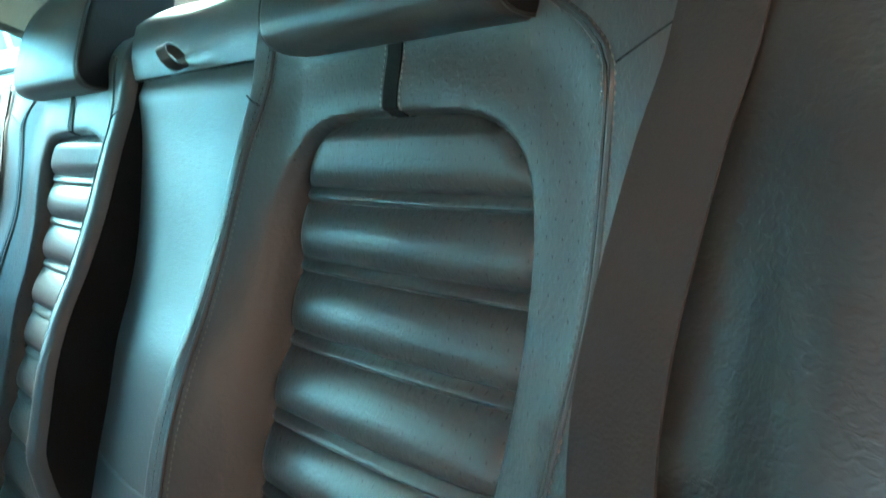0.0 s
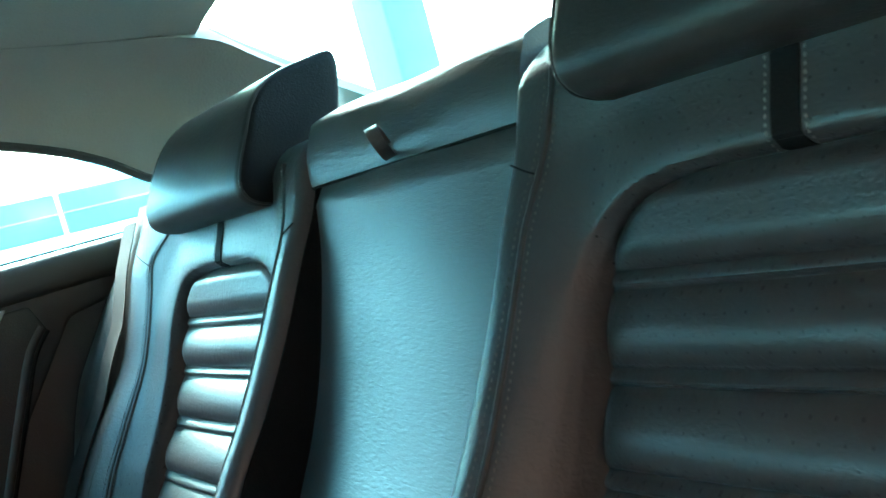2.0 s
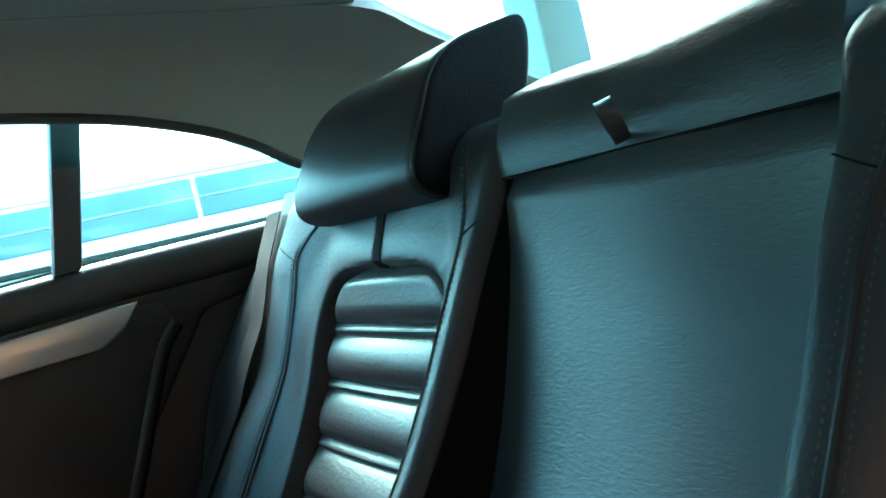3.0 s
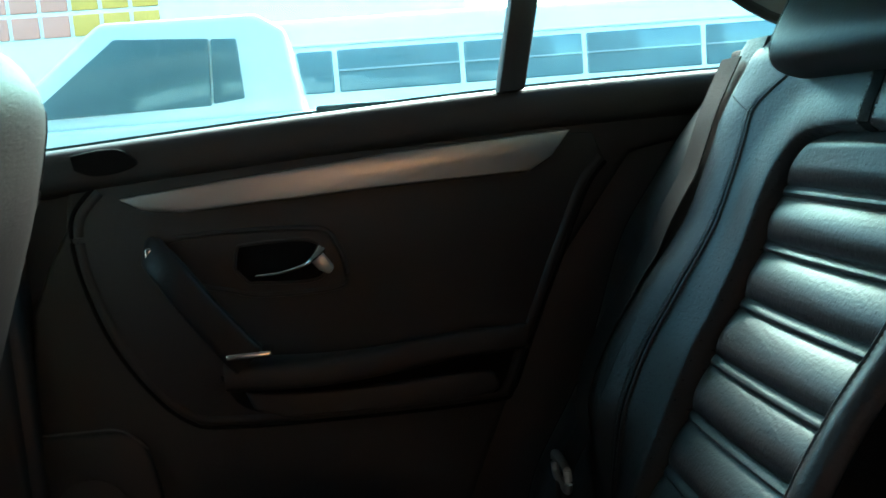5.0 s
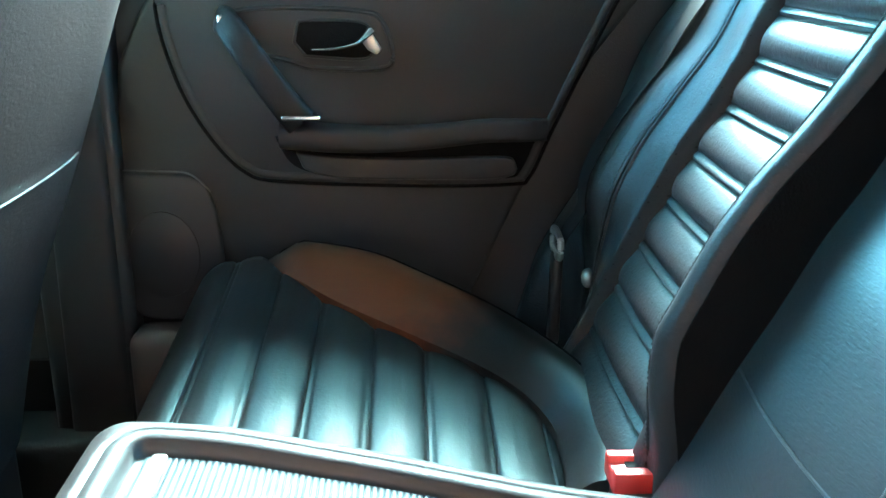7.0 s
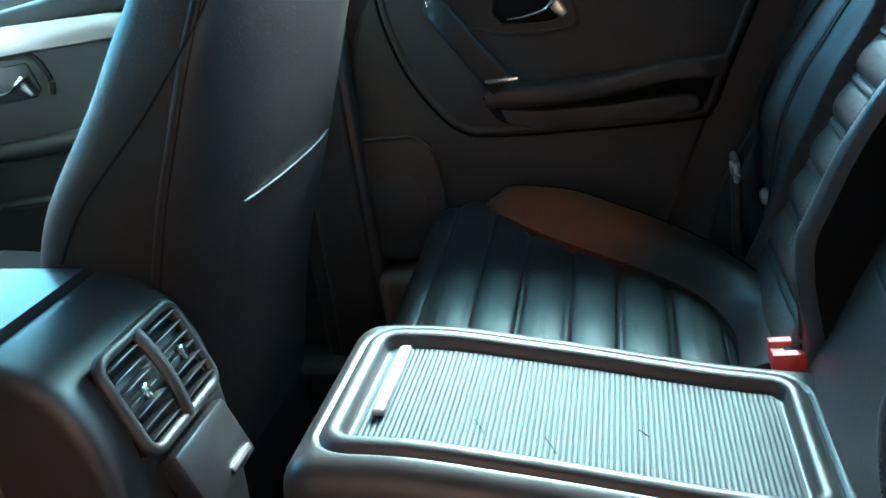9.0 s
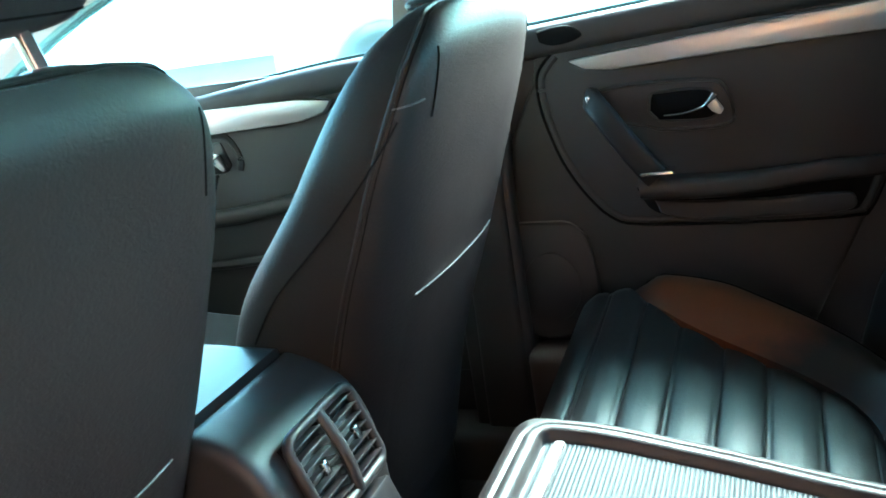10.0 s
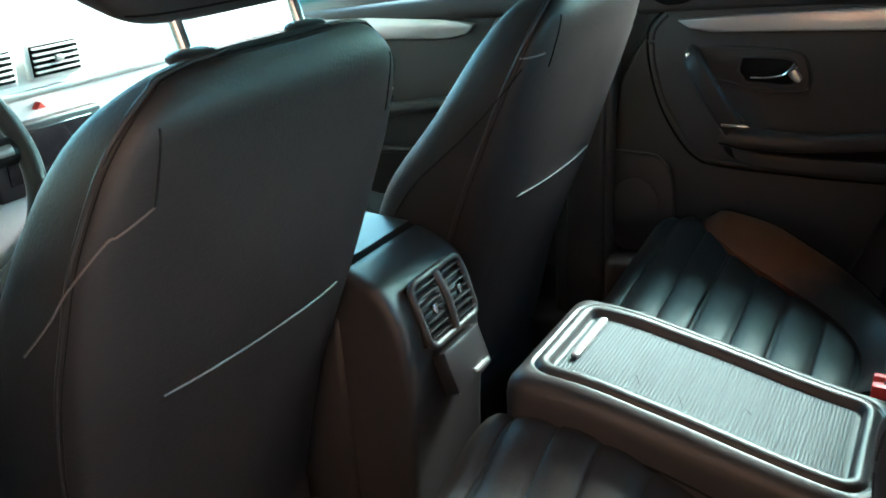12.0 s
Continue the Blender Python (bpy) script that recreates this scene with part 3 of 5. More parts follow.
def rear_headrest(s):
    hr = thing("headrest", (s * CX, -0.21, 1.10), "thick black leather headrest on top of the rear backrest", "headrest", "rear headrests")
    mx = s * (CX + (0.006 if s < 0 else 0.0))
    def warp(q):
        x, y, z = q
        back = (0.062 - y) / 0.124
        z2 = z + back * 0.026 * step(-0.055, 0.055, z) - 0.018 * back * step(0.0, -0.055, z)
        return (x * (1 - 0.10 * step(0.0, 0.08, z)) * (1 - 0.12 * back), y * (1 - 0.2 * step(0.0, -0.06, y)) - 0.030 * (z / 0.055), z2)
    # one side profile drawn across, rolled over at both ends into flat facings
    base = oval(72, 0.068, 0.058, 3.6)
    def ring(dx, inset):
        k = 1 - inset / 0.062
        out = []
        for y, z in base:
            q = warp((dx, y * k, z * k))
            out.append((mx + q[0], -0.262 + q[1], 1.130 + q[2]))
        return out
    roll = [(0.118 + 0.011 * math.sin(t * math.pi / 16), 0.011 * (1 - math.cos(t * math.pi / 16))) for t in range(9)]
    ends = roll + [(0.1298, 0.030), (0.1300, 0.052)]
    rings = [ring(-a, b) for a, b in reversed(ends)] + [ring(0.118 * t, 0.0) for t in (-0.66, -0.33, 0.0, 0.33, 0.66)] + [ring(a, b) for a, b in ends]
    part("cushion", loft(rings[2:-2]), LEATHER_SEAT, hr, sharp=60)
    for d in (-1, 1):
        # the end is the same leather; near-black stands in for its shade
        part("shade_facing", loft([[(x + d * 0.0006, y, z) for x, y, z in ring(d * a, b - 0.0004)] for a, b in ends[4:]]), SLIT_SHADE, hr, "end face with its shade painted near-black", sharp=60)
        edge = ring(d * roll[4][0], roll[4][1] - 0.0008)
        part("seam", tube(edge + edge[:1], 0.0014, 6), LEATHER_SEAT, hr, "raised seam round the end")
        part("post", tube([(mx + d * 0.055, -0.262, 1.06), (mx + d * 0.055, -0.262, 1.13)], 0.006, 10), CHROME, hr, "steel post")
    return hr


def outer_bolster(s):
    """The fixed padded wing between the seat and the door."""
    BY = [(0.50, 0.03), (0.66, -0.012), (0.70, -0.022), (0.80, -0.057), (0.905, -0.095), (0.97, -0.138), (1.03, -0.182), (1.07, -0.222), (1.10, -0.262), (1.115, -0.30)]
    set_back = 0.036 if s > 0 else 0.014
    b = thing("side_bolster", (s * 0.65, -0.1, 0.5), "black grained leather wing between the rear seat and the door", "seat bolster", "rear side bolsters")
    def f(u, v):
        z = 0.50 + 0.615 * v
        x = 0.545 + 0.215 * u
        y = lerp(BY, z) - set_back * step(0.60, 0.75, z) + 0.006 + 0.020 * math.sin(math.pi * min(1, 0.25 + 0.75 * u))
        k = step(0.59, 0.67, x)
        y = y * k + (back_y(0.25, z) - 0.004) * (1 - k)
        if u > 0.75:
            y -= 0.06 * ((u - 0.75) / 0.25) ** 2
        return (s * x, y, z)
    part("wing", pad(f, 24, 60, (0, -0.10, 0)), LEATHER_WING, b)
    part("wing_seam", tube([(lambda q: (q[0], q[1] + 0.0008, q[2]))(f(0.80, 0.04 + 0.92 * k / 30)) for k in range(31)], 0.0014, 6), SLIT_SHADE, b, "dark seam along the wing")
    belt = thing("seat_belt", (s * 0.59, -0.1, 0.66), "dark grey woven seat belt lying against the rear seat", "seat belt", "rear seat belts")
    if s > 0:
        path = smooth_path([(0.574, -0.232, 1.098), (0.578, -0.195, 1.070), (0.580, -0.132, 0.99), (0.578, -0.080, 0.905), (0.570, -0.040, 0.80), (0.553, -0.004, 0.71), (0.546, 0.006, 0.678)], 8)
    else:
        path = smooth_path([(0.574, -0.232, 1.098), (0.580, -0.195, 1.070), (0.587, -0.132, 0.99), (0.592, -0.080, 0.905), (0.600, -0.040, 0.80), (0.608, -0.004, 0.70), (0.612, 0.006, 0.66)], 8)
    def rib(u, v):
        p = path[round(v * (len(path) - 1))]
        x = p.x + 0.022 + (u - 0.5) * 0.046
        if s < 0:
            x -= lerp([(0.66, 0.012), (0.75, 0.024), (0.90, 0.037), (1.0, 0.030), (1.1, 0.010)], p.z)
        on = f(max(0.0, (x - 0.545) / 0.215), (p.z - 0.50) / 0.615)[1] + 0.004
        on = max(on, back_y(min(x - CX, 0.255), p.z) + 0.004)
        back = set_back * step(0.66, 0.78, p.z)
        return (s * x, max(p.y + 0.004 - back, on) if p.z > 0.68 else p.y + 0.004, p.z)
    part("webbing", pad(rib, 6, len(path), (0, -0.0016, 0)), BELT, belt)
    ax = 0.568 if s > 0 else 0.612
    part("anchor", tube(smooth_path([(s * (ax + a), 0.012, 0.672 + b) for a, b in ((-0.027, 0.014), (-0.029, 0.0), (-0.024, -0.009), (0.0, -0.011), (0.024, -0.009), (0.029, 0.0), (0.027, 0.014), (0.0, 0.017), (-0.027, 0.014))], 4), 0.0045, 8), ALU, belt, "grey metal anchor loop")
    part("stalk", rbox(s * (ax - 0.012), s * (ax + 0.012), 0.004, 0.018, 0.54, 0.664, 0.005), PLASTIC, belt)
    knob = thing("recliner_button", (s * 0.535, -0.02, 0.640), "small round grey plastic button low on the backrest's side", "button")
    part("cap", blob((s * 0.535, back_y(0.205, 0.640) + 0.003, 0.640), (0.012, 0.008, 0.012), 2.2, 20, 10), ALU, knob)


for s in (-1, 1):
    rear_seat(s)
    rear_headrest(s)
    outer_bolster(s)


def centre_back():
    c = thing("centre_backrest", (0, -0.1, 0.6), "folded black leather centre backrest with a pull loop and flap", "backrest")
    def body(u, v):
        z = 0.56 + 0.513 * v
        x = -0.140 + 0.28 * u
        y = lerp(BASE, z) - 0.006 + 0.010 * (1 - (2 * u - 1) ** 2)
        y -= 0.010 * step(1.055, 1.073, z)
        return (x, y, z)
    part("panel", pad(body, 24, 60, (0, -0.05, 0)), LEATHER_PANEL, c)
    def flap(u, v):
        x = -0.143 + 0.286 * u
        a = v
        z = 1.0705 + 0.063 * a
        y = -0.216 - 0.024 * a ** 1.3 + 0.004 * math.sin(math.pi * a)
        y -= 0.02 * step(0.88, 1.0, a)
        return (x, y, z + 0.0015 * math.sin(9 * u))
    part("flap", pad(flap, 24, 16, (0, -0.06, 0)), LEATHER_PANEL, c)
    lc, e1, e2, wide = Vector((-0.004, -0.200, 1.086)), Vector((0.72, -0.66, -0.12)), Vector((0.08, 0.30, 0.94)), Vector((0.66, 0.70, -0.22)).normalized()
    loop = [lc + e1 * 0.023 * math.cos(a) + e2 * 0.012 * math.sin(a) for a in (2 * math.pi * k / 28 for k in range(29))]
    def strap(u, v):
        return loop[round(v * 28)] + wide * (u - 0.5) * 0.010
    part("pull_loop", pad(strap, 4, len(loop), (0, 0.0008, 0.0022)), VINYL, c, "black pull loop")
    part("seam", tube([(-0.13 + 0.026 * i, lerp(BASE, 0.712) + 0.0065 - 0.010 * (-1 + 0.2 * i) ** 2, 0.712) for i in range(11)], 0.0014, 6), PIPING, c, "pale piping seam")
    part("seam", tube([(-0.140 + 0.028 * i, -0.2160, 1.0705) for i in range(11)], 0.0014, 6), SLIT_SHADE, c)


centre_back()


# ---- rear centre console ----
def rear_console():
    c = thing("rear_armrest_console", (0, 0.2, FLOOR), "black padded console with a ribbed lid between the rear seats", "console")
    zt = lambda y: lerp([(-0.03, 0.598), (0.06, 0.612), (0.25, 0.654), (0.36, 0.674), (0.415, 0.677), (0.435, 0.660), (0.445, 0.615)], y)
    # body: rounded shoulders, a crease, then a raised bead round the sunk lid
    def outside(x, y, x0, x1, y0, y1, r):
        """Distance outwards from a rounded rectangle."""
        qx, qy = abs(x - (x0 + x1) / 2) - (x1 - x0) / 2 + r, abs(y - (y0 + y1) / 2) - (y1 - y0) / 2 + r
        return math.hypot(max(qx, 0), max(qy, 0)) + min(max(qx, qy), 0) - r
    def body(u, v):
        y = -0.04 + 0.486 * v
        w = 0.140 - 0.030 * (1 - math.sqrt(max(0.0, 1 - max(0.0, (y - 0.408) / 0.0385) ** 2)))
        x = w * (2 * u - 1)
        z = zt(min(y, 0.415)) + 0.001
        d = outside(x, y, -0.084, 0.084, 0.027, 0.397, 0.010)
        z -= 0.0095 * (1 - step(-0.001, 0.005, d))
        z += 0.0045 * math.sin(math.pi * min(1.0, max(0.0, (d - 0.002) / 0.020))) ** 0.8
        z -= 0.0035 * math.exp(-((d - 0.0235) / 0.0022) ** 2)
        out = -outside(x, y, -0.140, 0.140, -0.06, 0.446, 0.034)
        if out < 0.030:
            k = 1 - max(0.0, out) / 0.030
            z -= 0.032 * (1 - math.sqrt(max(0.0, 1 - k * k)))
        return (x, y, z)
    part("body", pad(body, 120, 190, (0, 0, -0.33)), CONSOLE, c, "soft black rim and shell", 60)
    for d in (-1, 1):
        arch = smooth_path([(d * 0.1405, 0.05, 0.53), (d * 0.1405, 0.20, 0.585), (d * 0.1405, 0.33, 0.605), (d * 0.1405, 0.40, 0.585), (d * 0.1405, 0.425, 0.52)], 8)
        part("side_seam", tube(arch, 0.0016, 6), SLIT_SHADE, c)
    # ribbed lid
    n = 74
    lid = part("lid", pad(lambda u, v: (-0.081 + 0.162 * u, 0.030 + 0.364 * v, zt(0.030 + 0.364 * v) - 0.0071), 4, 50, (0, 0, -0.003)), LIDGREY, c, "grey roll-top lid of fine cross ribs")
    rib = bmesh.new()
    w, h = (0.390 - 0.034) / n * 0.47, 0.0008
    prof = [(-w, 0.0), (-w * 0.7, h * 0.8), (0.0, h), (w * 0.7, h * 0.8), (w, 0.0)]
    rows = [[rib.verts.new((x, y, z)) for y, z in prof] for x in (-0.080, 0.080)]
    for k in range(4):
        rib.faces.new((rows[0][k], rows[1][k], rows[1][k + 1], rows[0][k + 1]))
    for r in rows:
        rib.faces.new(r)
    rib.faces.new((rows[0][0], rows[0][4], rows[1][4], rows[1][0]))
    first = part("rib", rib, LIDGREY, None)
    for i in range(n):
        o = first if i == 0 else first.copy()
        if i:
            scene.collection.objects.link(o)
        y = 0.034 + (0.390 - 0.034) * (i + 0.5) / n
        o.parent = lid
        o.location = Vector((0, y, zt(y) - 0.0067)) - origin(lid)
        o.rotation_euler = (math.atan2(zt(y + 0.01) - zt(y - 0.01), 0.02), 0, 0)
    part("lid_grip", rbox(-0.048, 0.072, 0.371, 0.383, zt(0.378) - 0.0055, zt(0.378) + 0.0025, 0.003), ALU, c, "narrow chrome grip bar")
    for p, q in (((-0.035, 0.295), (-0.054, 0.285)), ((-0.046, 0.235), (-0.068, 0.224)), ((-0.020, 0.150), (-0.012, 0.158))):
        pts = [(p[0] + (q[0] - p[0]) * k / 5, p[1] + (q[1] - p[1]) * k / 5, zt(p[1] + (q[1] - p[1]) * k / 5) - 0.0057) for k in range(6)]
        part("scratch", tube(pts, 0.0004, 5), SLIT_SHADE, lid, "dark scratch across the ribs")
    b = thing("belt_buckle", (0.20, -0.01, 0.54), "red press button of a seat belt buckle beside the console", "buckle")
    part("housing", rbox(0.152, 0.197, -0.020, 0.020, 0.52, 0.586, 0.006), PLASTIC, b, "black plastic housing")
    part("button", prism([(0.154, 0.580), (0.154, 0.603), (0.166, 0.603), (0.168, 0.597), (0.182, 0.597), (0.184, 0.603), (0.196, 0.603), (0.196, 0.580)], "y", -0.018, 0.024, 0.002, 2), RED, b, "red push button")
    part("slot", rbox(0.167, 0.183, -0.014, 0.010, 0.5965, 0.5985, 0.0006, 1), SLIT_SHADE, b, "dark slot for the belt tongue")


rear_console()


# ---- front seats ----
def front_seat(s, dy, side):
    cx = s * 0.338
    st = thing("car_seat", (cx, 0.75 + dy, FLOOR), "black leather front seat with a map pocket, " + side, "car seat", "front seats")
    REAR = [(0.45, 0.66), (0.62, 0.622), (0.80, 0.558), (0.95, 0.507), (1.05, 0.472), (1.10, 0.460), (1.135, 0.468)]
    FRONT = [(0.45, 0.89), (0.60, 0.860), (0.73, 0.822), (0.81, 0.786), (0.952, 0.672), (1.05, 0.604), (1.10, 0.562), (1.135, 0.515)]
    WIDE = [(0.45, 0.205), (0.62, 0.222), (0.75, 0.240), (0.87, 0.250), (0.96, 0.250), (1.02, 0.240), (1.06, 0.228), (1.09, 0.210), (1.115, 0.180), (1.130, 0.150), (1.135, 0.12)]
    secs = []
    N = 56
    for i in range(40):
        k = i / 39
        z = 0.45 + 0.685 * (1 - (1 - k) ** 1.5)
        w, r, f = lerp(WIDE, z), lerp(REAR, z) + dy, lerp(FRONT, z) + dy
        ring = []
        for x, y in oval(N, w, (f - r) / 2, 5.0):
            # the middle of the front is hollowed for the back of whoever sits there
            yy = y
            if y > 0:
                yy -= 0.045 * (1 - step(0.5, 0.85, abs(x) / w)) * step(1.12, 0.95, z)
            else:
                yy += 0.010 * (abs(x) / w) ** 2
            ring.append((cx + x, (r + f) / 2 + yy, z))
        secs.append(ring)
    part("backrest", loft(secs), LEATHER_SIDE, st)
    def rear(x, z):
        k = min(1.0, abs(x) / lerp(WIDE, z))
        half = (lerp(FRONT, z) - lerp(REAR, z)) / 2
        return lerp(REAR, z) + dy + half * (1 - (1 - k ** 5) ** 0.2) + 0.010 * k ** 2
    # map pocket: a thin panel that lies on the shell, with a pale line along its mouth
    mouth = 0.805 if s > 0 else 0.792
    def pocket(u, v):
        z = 0.50 + (mouth - 0.502) * v
        w = 0.190
        x = -w + 2 * w * u
        bulge = 0.0045 * math.sin(math.pi * min(1, 0.5 + v * 0.5) * 0.5 + 0.3) * (1 - (2 * u - 1) ** 2)
        return (cx + x, rear(x, z) + 0.0012 - bulge, z)
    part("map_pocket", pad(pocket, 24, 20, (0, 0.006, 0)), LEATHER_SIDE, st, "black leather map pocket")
    part("pocket_piping", tube([(cx - 0.156 + 0.0156 * i, rear(-0.156 + 0.0156 * i, mouth) - 0.004 + 0.004 * (i / 10 - 1) ** 2, mouth) for i in range(21)], 0.0012, 6), PIPING, st, "pale piping along the pocket's mouth")
    # seams of the rear shell: down from the shoulder, round its edge and along the side
    for d in (-1, 1):
        pts = [(cx + d * (0.190 - 0.0008 * k), rear(0.19 - 0.0008 * k, 1.020 + 0.009 * k) - 0.0002, 1.020 + 0.009 * k) for k in range(9)]
        part("seam", tube(pts, 0.0012, 6), SLIT_SHADE, st)
        inner = d * s < 0
        bend = [(0.189 + 0.0028 * k, (1.044 - 0.0004 * k if inner else 1.021 - 0.0016 * k)) for k in range(20)]
        line = [(cx + d * a, rear(a, b) - 0.0004, b) for a, b in (bend[6:17] if inner else bend[:16:3])]
        if not inner:
            line = smooth_path(line + [(cx + d * (lerp(WIDE, z) + 0.0008), y + dy, z) for y, z in ((0.552, 0.955), (0.590, 0.915), (0.64, 0.870))], 8)
        part("edge_seam", tube(line, 0.0012, 6), PIPING if inner else THREAD_DARK, st, "short seam round the shell's edge")
        if inner:
            pts = smooth_path([(cx + d * (lerp(WIDE, z) + 0.0006), y + dy, z) for y, z in ((0.512, 1.025), (0.535, 0.995), (0.600, 0.925), (0.693, 0.841), (0.74, 0.78))], 8)
            part("seam", tube(pts, 0.0013, 6), SLIT_SHADE, st)
    # rolled edge and seam along the shoulders and over the top
    zs = (0.48, 0.60, 0.72, 0.82, 0.90, 0.97, 1.03, 1.07, 1.10, 1.118, 1.128)
    rim = [(0.988 * lerp(WIDE, z), z) for z in zs]
    top = smooth_path([(cx - x, rear(x, z) - 0.001, z) for x, z in rim] + [(cx + x, rear(0.6 * 0.14, 1.133) + 0.014, 1.1355) for x in (-0.08, 0.0, 0.08)] + [(cx + x, rear(x, z) - 0.001, z) for x, z in reversed(rim)], 8)
    part("seam", tube(top, 0.0008, 6), SLIT_SHADE, st)
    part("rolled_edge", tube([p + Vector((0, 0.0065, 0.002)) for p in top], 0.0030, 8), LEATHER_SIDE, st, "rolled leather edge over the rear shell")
    # seat cushion
    def cush(u, v):
        x = -0.25 + 0.5 * u
        y = 0.72 + 0.52 * v
        z = 0.56 + 0.06 * v + 0.035 * step(0.55, 0.95, abs(2 * u - 1)) - 0.05 * step(0.9, 1.0, abs(2 * u - 1)) - 0.05 * step(0.9, 1.0, v)
        z -= 0.006 * (abs((v * 8) % 1 - 0.5) > 0.44) * (abs(2 * u - 1) < 0.6)
        return (cx + x, y + dy, z)
    part("cushion", pad(cush, 30, 60, (0, 0, -0.16)), LEATHER, st, "black leather seat cushion")
    part("seat_base", rbox(cx - 0.22, cx + 0.22, 0.70 + dy, 1.15 + dy, FLOOR, 0.43, 0.03), PLASTIC, st, "dark plastic seat base")
    # headrest
    # the passenger's headrest is set further back
    hx, hy = (cx + 0.012, dy - 0.03) if s > 0 else (cx, dy)
    hr = thing("front_headrest", (cx, 0.53 + dy, 1.13), "large black leather headrest on two chrome posts", "headrest", "front headrests")
    def warp(q):
        x, y, z = q
        return (x * (1 - 0.16 * step(-0.07, 0.12, z)), y - 0.02 * (z / 0.1), z + 0.016 * step(0.02, -0.09, z) * (y / 0.05))
    part("cushion", blob((hx, 0.545 + hy, 1.268), (0.178, 0.043, 0.098), 4.6, 88, 52, warp), LEATHER_SEAT, hr)
    for d in (-1, 1):
        part("post", tube([(cx + d * 0.088, 0.521 + dy, 1.115), (hx + d * 0.088, 0.545 + hy, 1.195)], 0.0068, 14), CHROME, hr, "chrome post")
        part("collar", blob((cx + d * 0.088, 0.521 + dy, 1.134), (0.027, 0.020, 0.008), 2.4, 28, 10), GLOSS, hr, "black plastic collar")
    def face(x, z):
        """Rear face of the headrest's cushion."""
        q = warp((x, -0.043 * max(0.0, 1 - abs(x / 0.178) ** 4.6 - abs((z - 1.268) / 0.098) ** 4.6) ** (1 / 4.6), z - 1.268))
        return Vector((hx + q[0], 0.545 + hy + q[1], 1.268 + q[2]))
    if s < 0:
        ring = [face(-0.150 + 0.0135 * math.cos(a), 1.230 + 0.0155 * math.sin(a)) - Vector((0, 0.0005, 0)) for a in (2 * math.pi * k / 32 for k in range(33))]
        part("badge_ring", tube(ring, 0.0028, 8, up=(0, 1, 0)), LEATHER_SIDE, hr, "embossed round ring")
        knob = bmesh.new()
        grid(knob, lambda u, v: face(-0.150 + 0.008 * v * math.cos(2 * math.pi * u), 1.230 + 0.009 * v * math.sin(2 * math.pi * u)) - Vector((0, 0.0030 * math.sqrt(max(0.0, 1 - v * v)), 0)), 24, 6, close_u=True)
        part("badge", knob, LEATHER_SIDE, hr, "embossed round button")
    line = []
    for k in range(33):
        x = -0.150 + 0.300 * k / 32
        p = warp((x, -0.0435 * max(0.0, 1 - (0.080 / 0.098) ** 4.6 - abs(x / 0.178) ** 4.6) ** (1 / 4.6), -0.080))
        line.append((hx + p[0], 0.545 + hy + p[1], 1.268 + p[2]))
    part("seam", tube(line, 0.0011, 6), SLIT_SHADE, hr)
    return st


front_seat(1, 0.0, "passenger's side")
front_seat(-1, 0.09, "driver's side")


